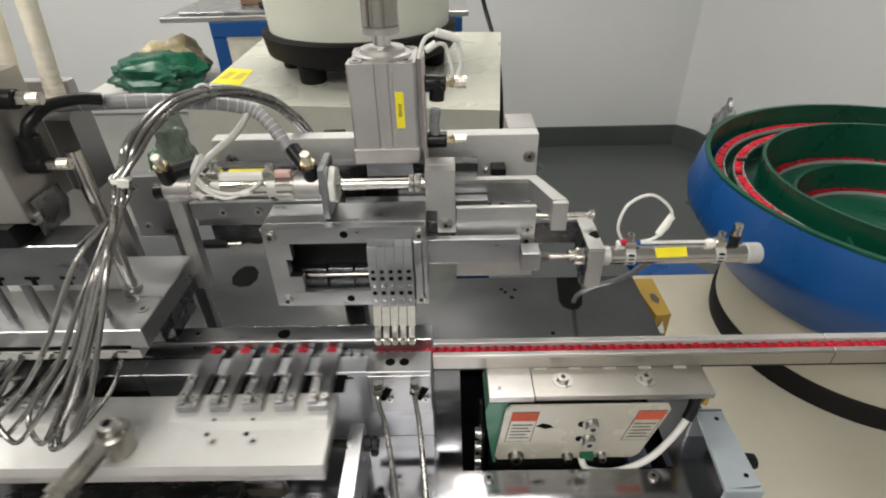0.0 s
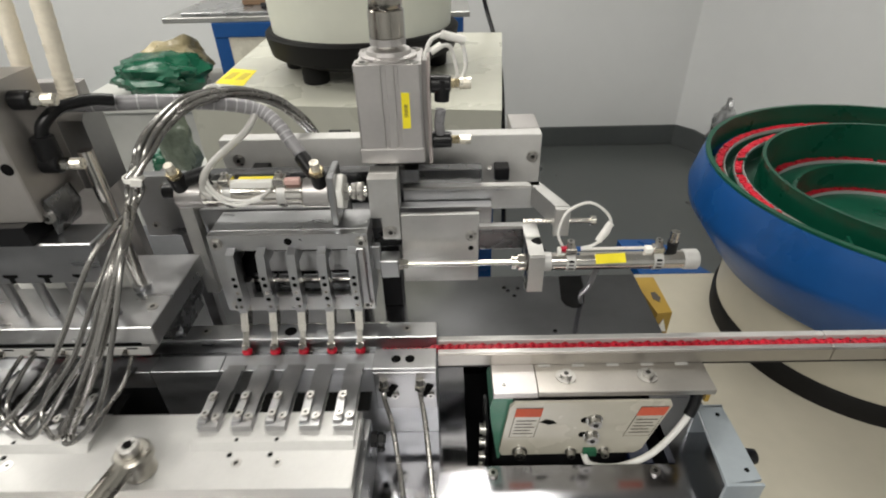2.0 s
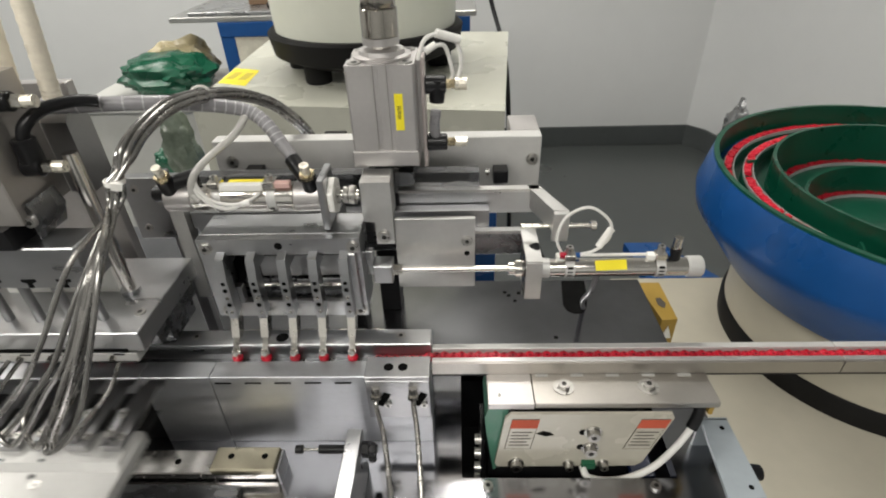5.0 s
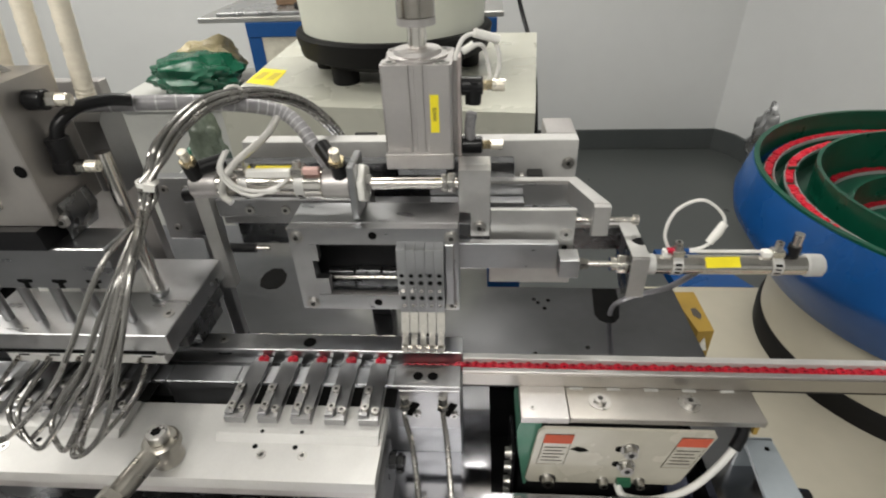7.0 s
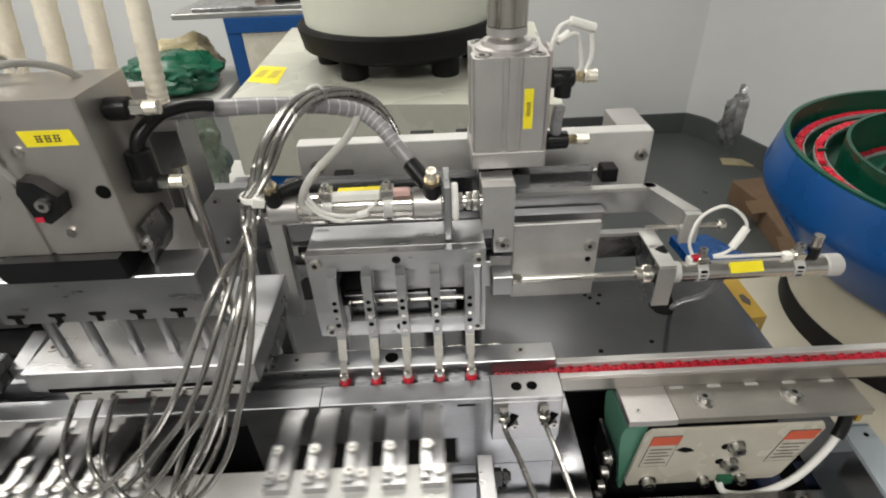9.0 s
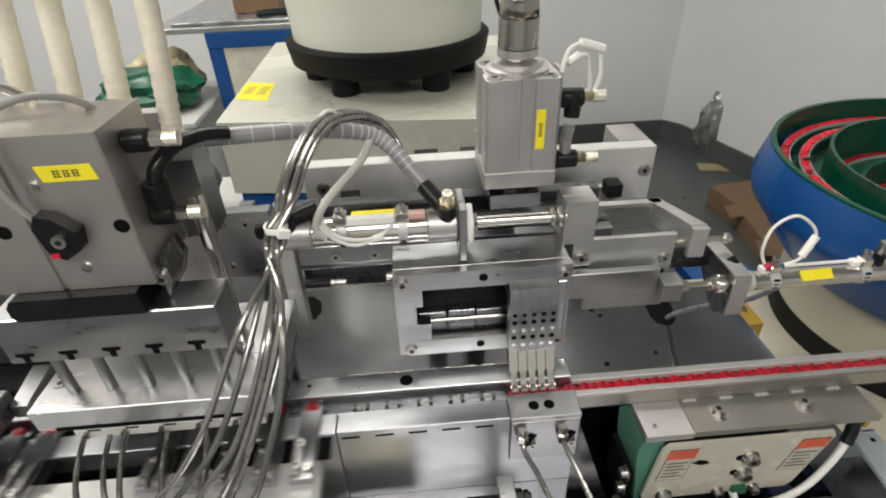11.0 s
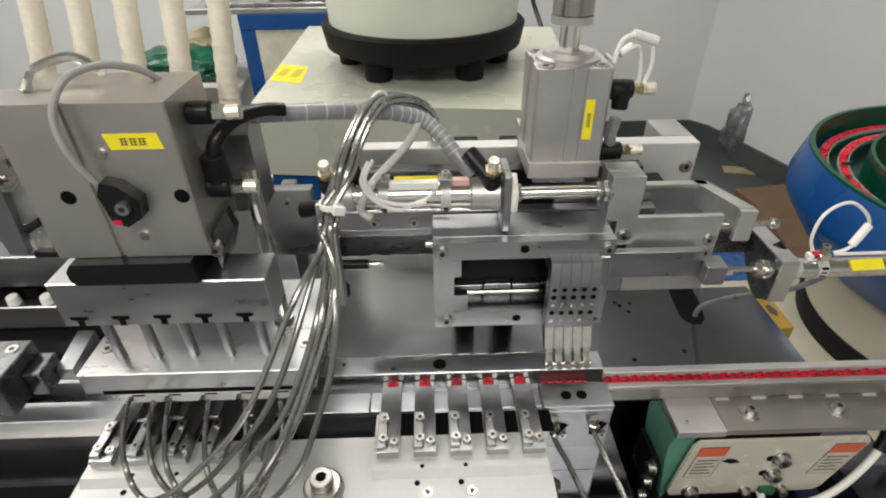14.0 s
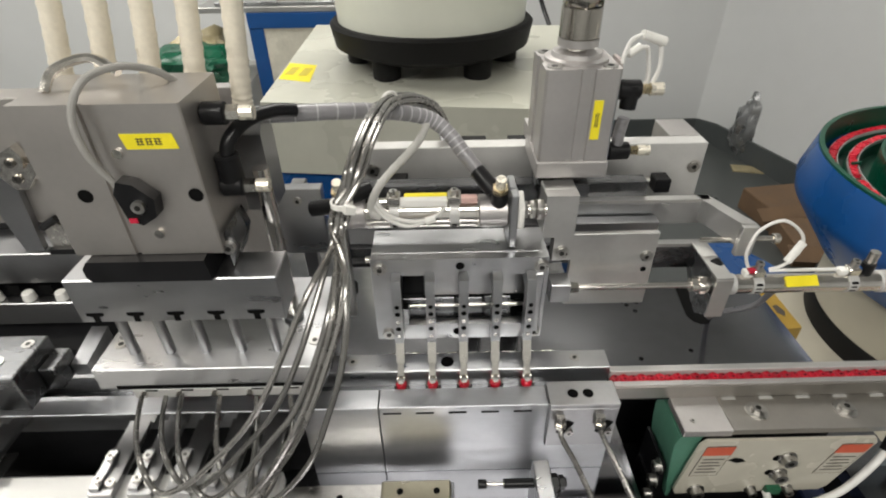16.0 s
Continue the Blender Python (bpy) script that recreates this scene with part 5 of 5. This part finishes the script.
part("drum", lathe([(0.001, -0.036), (0.204, -0.036), (0.214, -0.060), (0.214, -0.128), (0.001, -0.128)], BC, 72), BEIGE, bf, "beige drive drum")
part("rubber_ring", lathe([(0.190, -0.1281), (0.216, -0.1281), (0.219, -0.134), (0.217, -0.165), (0.190, -0.165)], BC, 72), RUBBER, bf, "black rubber base ring")
bs = thing("feeder_stand", (0.85, 0.2, ZF), "beige painted feeder stand with a blue edge", "stand")
part("top", box(0.47, 1.35, -0.50, 0.44, -0.195, -0.1655), BEIGE, bs, bevel=0.002)
part("cabinet", box(0.50, 1.32, -0.47, 0.42, ZF, -0.1955), BEIGE, bs)
part("blue_deck", prism([(0.54, 0.4405), (0.68, 0.4405), (0.605, 0.565), (0.53, 0.565)], "z", -0.1850, -0.1660), BLUE, bs, "blue painted deck plate", bevel=0.002)
yb = thing("ochre_box", (0.452, 0.18, -0.1655), "small ochre box with a warning triangle", "box")
part("box", prism([(0.444, 0.250), (0.477, 0.250), (0.4765, 0.168), (0.455, 0.166)], "z", -0.1650, -0.030), GOLD, yb, bevel=0.001)
part("print", prism([(0.459, 0.198), (0.466, 0.190), (0.471, 0.200), (0.467, 0.214), (0.460, 0.212)], "z", -0.0299, -0.0294), INK, yb)
part("warning_triangle", prism([(0.4575, -0.062), (0.4725, -0.062), (0.465, -0.040)], "y", 0.1640, 0.1658), WHITEP, yb)

# ---- cream bowl feeder on a cabinet behind ----
cb = thing("cream_cabinet", (0.0, 0.95, ZF), "cream enamelled machine cabinet", "cabinet")
part("body", prism([(-0.310, 0.556), (0.258, 0.485), (0.315, 1.10), (-0.319, 1.155)], "z", 0.022, 0.156), CABM, cb, bevel=0.004)
part("plinth", prism([(-0.302, 0.566), (0.250, 0.497), (0.300, 1.09), (-0.310, 1.145)], "z", ZF, 0.0215), BLUE, cb, "blue painted frame")
part("sticker", prism([(-0.3107, 0.7935), (-0.2503, 0.7731), (-0.2441, 0.6608), (-0.3086, 0.6855)], "z", 0.1562, 0.1567), YELLOW, cb, "yellow printed sticker")
for i in range(2):
    part("print", rbox((-0.292 + 0.028 * i, 0.735 - 0.008 * i, 0.1569), (0.017, 0.050, 0.0004), 0, 0, -5), OCHREP, cb)
wb = thing("cream_bowl_feeder", (0.0, 0.86, 0.156), "cream vibratory bowl feeder with a black rubber base ring", "bowl feeder")
part("drum", lathe([(0.001, 0.232), (0.186, 0.232), (0.196, 0.420), (0.001, 0.420)], (-0.012, 0.80), 96), CREAM, wb, "cream enamelled drum")
part("base_ring", lathe([(0.001, 0.184), (0.160, 0.184), (0.196, 0.200), (0.203, 0.238), (0.197, 0.243), (0.001, 0.243)], (-0.012, 0.80), 96), RUBBER, wb, "black rubber base ring")
for a in (235, 305, 90, 180, 0):
    q = radians(a)
    part("foot", rod((-0.012 + 0.15 * math.cos(q), 0.80 + 0.15 * math.sin(q), 0.1562), (-0.012 + 0.15 * math.cos(q), 0.80 + 0.15 * math.sin(q), 0.20), 0.026, 0.028, 20), RUBBER, wb, bevel=0.002)
pc = thing("power_cable", (0.27, 1.2, 0.2), "thin black power cable", "cable")
part("cable", pipe([(0.20, 1.1, 0.46), (0.245, 1.16, 0.32), (0.275, 1.18, 0.21), (0.305, 1.05, 0.10), (0.308, 0.90, -0.05), (0.310, 0.80, -0.3)], 0.006, 8), BLACK, pc)

# ---- blue bench, bags and boxes further back ----
be = thing("blue_bench", (-0.45, 1.55, ZF), "blue steel bench with a grey worktop", "bench")
part("worktop", box(-0.72, 0.24, 1.36, 1.95, 0.150, 0.166), BENCHM, be, bevel=0.002)
part("front_rail", box(-0.57, 0.22, 1.36, 1.385, 0.105, 0.1499), BLUE, be, bevel=0.002)
for x in (-0.57, 0.10):
    part("leg", box(x, x + 0.045, 1.362, 1.40, ZF, 0.1049), BLUE, be, bevel=0.002)
part("panel", box(-0.525, 0.095, 1.364, 1.372, -0.60, 0.1049), FILMWRAP, be, "beige panel wrapped in clear film")
bt = thing("parts_tray", (-0.45, 1.55, 0.166), "shallow grey metal tray on the bench", "tray")
part("tray", box(-0.66, -0.25, 1.37, 1.62, 0.1662, 0.178), FOIL, bt, bevel=0.002)
part("tool_box", box(-0.50, -0.36, 1.48, 1.60, 0.1785, 0.235), CARD, bt, bevel=0.003)
part("pliers", pipe([(-0.42, 1.42, 0.185), (-0.36, 1.43, 0.188), (-0.30, 1.44, 0.184)], 0.010, 8), BLACK, bt)


def bag(name, c, size, material, label, seed):
    o = thing(name, (c[0], c[1], c[2]), label, "bag")
    bm = nb()
    bmesh.ops.create_icosphere(bm, subdivisions=4, radius=1)
    for v in bm.verts:
        q = v.co.copy()
        k = 1 + 0.28 * noise.noise(q * 2.1 + Vector((seed, 0, 0))) + 0.14 * noise.noise(q * 5.0 + Vector((0, seed, 0)))
        q = Vector((math.copysign(abs(q.x) ** 0.7, q.x), math.copysign(abs(q.y) ** 0.7, q.y), q.z)) * k
        v.co = (c[0] + q.x * size[0], c[1] + q.y * size[1], c[2] + size[2] + max(q.z, -0.9) * size[2])
    part("sack", bm, material, o)
    return o


bag("green_bag", (-0.76, 1.33, -0.055), (0.14, 0.10, 0.060), BAGG, "crumpled dark green plastic bag", 3)
bag("tan_bag", (-0.74, 1.43, -0.055), (0.10, 0.08, 0.072), BAGT, "crumpled tan plastic bag", 8)
bag("clear_bag", (-0.412, 0.66, -0.055), (0.034, 0.022, 0.080), CLEARBAG, "clear bag of small green parts with red print", 5)
bag("dark_green_bag", (-0.470, 0.70, -0.055), (0.030, 0.022, 0.032), BAGG, "small dark green plastic bag", 9)
cr = thing("side_cart", (-0.8, 1.4, ZF), "grey side cart carrying plastic bags", "cart")
part("top", box(-1.02, -0.60, 1.18, 1.62, -0.072, -0.0555), PANELB, cr, bevel=0.002)
part("body", box(-1.0, -0.62, 1.2, 1.6, ZF, -0.0721), PANELB, cr)
ss = thing("side_shelf", (-0.43, 0.70, ZF), "narrow grey shelf beside the cabinet carrying two bags", "shelf")
part("shelf", box(-0.53, -0.345, 0.60, 0.80, -0.070, -0.0555), PANELB, ss, bevel=0.002)
part("post", box(-0.46, -0.40, 0.66, 0.74, ZF, -0.0701), PANELB, ss)
bag("foil_bag", (1.68, 2.30, ZF), (0.105, 0.060, 0.172), FOIL, "silver foil bag standing on the floor by the wall", 12)
bag("black_bag", (1.80, 2.28, ZF), (0.040, 0.035, 0.100), RUBBER, "small crumpled black bag on the floor", 4)
for x, y, w, d, h, r in ((1.53, 1.68, 0.26, 0.22, 0.10, 8), (1.53, 1.40, 0.28, 0.24, 0.09, -8)):
    bx = thing("cardboard_box", (x, y, ZF), "open brown cardboard box on the floor", "cardboard box", "boxes on the floor")
    part("carton", rbox((x, y, ZF + h / 2), (w, d, h), 0, 0, r), CARD, bx, bevel=0.004)
    part("flap", rbox((x - w * 0.3, y - d * 0.62, ZF + h), (w * 0.9, d * 0.3, 0.005), 25, 0, r), CARD, bx)
cs = thing("cardboard_sheet", (1.72, 1.98, ZF), "flat piece of cardboard on the floor", "cardboard")
part("sheet", rbox((1.67, 2.13, ZF + 0.004), (0.26, 0.075, 0.006), 0, 0, -14), BAGT, cs)


# ---- movement ----
STARTS = [-3.55, 0.0, 3.50, 7.10, 10.60, 14.20, 17.8]
LATE = [0.0, 0.0, 0.05, 0.05, 0.10, 0.33, 0.1]
LATER = [0.0, 0.0, 0.0, 0.0, 0.0, 0.12, 0.0]
SHUTTLE = [(-0.10, 0.0), (0.0, 0.10), (0.1, 0.23), (0.2, 0.38), (0.3, 0.54), (0.4, 0.70), (0.5, 0.85), (0.6, 0.95), (0.7, 1.0), "late", "later", (1.33, 1.0), (1.42, 0.88), (1.5, 0.70), (1.6, 0.50), (1.7, 0.37), (1.8, 0.24), (1.9, 0.09), (2.0, 0.01), (2.06, 0.0)]
LIFT = [(-0.12, 1.0), (-0.03, 0.6), (0.05, 0.3), (0.2, 0.0), "late", (2.15, 0.0), (2.25, 0.4), (2.4, 1.0)]
SPREADING = [(0.62, 0.0), (0.7, 0.18), (0.8, 0.72), (0.9, 1.0), "late", (2.45, 1.0), (2.55, 0.65), (2.65, 0.2), (2.75, 0.0)]
SLIDING = [(1.05, 0.0), (1.15, 0.25), (1.25, 0.8), (1.33, 1.0), "late", (2.40, 1.0), (2.5, 0.85), (2.6, 0.35), (2.72, 0.0)]
PRESSING = ["late", (0.90, 0.0), (1.00, 1.0), (1.13, 1.0), (1.23, 0.0)]
DRAWN = ["late", "later", (1.17, 0.0), (1.26, 0.55), (1.36, 1.0), (1.92, 1.0), (2.02, 0.65), (2.12, 0.25), (2.22, 0.0)]
HOLDING = [(0.62, 0.0), (0.76, 1.0), "late", (1.26, 1.0), (1.38, 0.0)]


def rows_of(profile):
    out = []
    for s, d, e in zip(STARTS, LATE, LATER):
        late = 0.0
        for row in profile:
            if row == "late":
                late = d
            elif row == "later":
                late += e
            else:
                out.append((s + late + row[0], row[1]))
    return out


def value(profile, t):
    R = rows_of(profile)
    for (a, u), (b, v) in zip(R, R[1:]):
        if a <= t <= b:
            return u + (v - u) * (t - a) / max(b - a, 1e-6)
    return R[0][1] if t < R[0][0] else R[-1][1]


TIMES = [i / 15 for i in range(0, 241)]
DX, DZ, STROKE = 0.0600, 0.0165, 0.224
PICK, DROP = 0.3, 2.2


def cap_place(k, n, t):
    """Where cap k of the set taken up in cycle n is at time t."""
    s = STARTS[n]
    if t < s + PICK:
        wait = (n - sum(1 for q in range(n) if t > STARTS[q] + 1.0)) * 5
        x = 0.06 + CLOSED[k] + wait * PITCH
        return (x, -0.0148, 0.0830 if x > 0.146 else 0.0796)
    if t < s + LATE[n] + DROP:
        a, c = value(SPREADING, t), 1 - value(SLIDING, t)
        return (CLOSED[k] + (SPREAD[k] - CLOSED[k]) * a + DX * c, -0.0148, 0.0835)
    moved = sum(max(0.0, value(SHUTTLE, t)) if STARTS[q] - 0.1 <= t < STARTS[q] + 1.0 else (1.0 if t >= STARTS[q] + 1.0 else 0.0) for q in range(n + 1, len(STARTS)))
    return (SPREAD[k] - STROKE * min(moved, 3.0), -0.0148, 0.0870)


def motions():
    """All that moves: shuttle, lifting head, carriage, its slide and arms, and the caps that they carry."""
    L = [value(LIFT, t) for t in TIMES]
    C = [1 - value(SLIDING, t) for t in TIMES]
    A = [value(SPREADING, t) for t in TIMES]
    S = [value(SHUTTLE, t) for t in TIMES]
    o = ORIGIN[sh]
    walk(sh, [(t, pose(o.x - STROKE * s, o.y - 0.035 * value(DRAWN, t), o.z)) for t, s in zip(TIMES, S)])
    for ob in (hd, ram):
        o = ORIGIN[ob]
        walk(ob, [(t, pose(o.x, o.y, o.z + DZ * l)) for t, l in zip(TIMES, L)])
    o = ORIGIN[ca]
    walk(ca, [(t, pose(o.x + DX * c, o.y, o.z + DZ * l)) for t, l, c in zip(TIMES, L, C)])
    walk(sl, [(t, pose(0.084 * (1 - a), 0, 0)) for t, a in zip(TIMES, A)])
    p = Vector((0.322, RY + 0.010, RZ - 0.008)) - ORIGIN[ca]
    walk(drop_hose, [(t, Matrix.Translation(p) @ Matrix.Rotation(radians(-24 * (1 - c)), 4, "Y") @ Matrix.Translation(-p)) for t, c in zip(TIMES, C)])
    walk(ramb, [(t, pose(0, 0, -0.021 * value(PRESSING, t))) for t in TIMES])
    walk(carrier, [(t, pose(0, -0.014 * value(HOLDING, t), -0.003 * value(HOLDING, t))) for t in TIMES])
    for loop in SWAY:
        walk(loop, [(t, pose(0, 0, 0, 4.3 * (1 - value(HOLDING, t)))) for t in TIMES])
    for k, arm in enumerate(ARMS):
        walk(arm, [(t, pose((CLOSED[k] - SPREAD[k]) * (1 - a), 0, 0)) for t, a in zip(TIMES, A)])
    for n in range(6):
        for k in range(5):
            cap = copy_thing(cap0, pose(*cap_place(k, n, 0.0)))
            walk(cap, [(t, pose(*cap_place(k, n, t))) for t in TIMES])


motions()
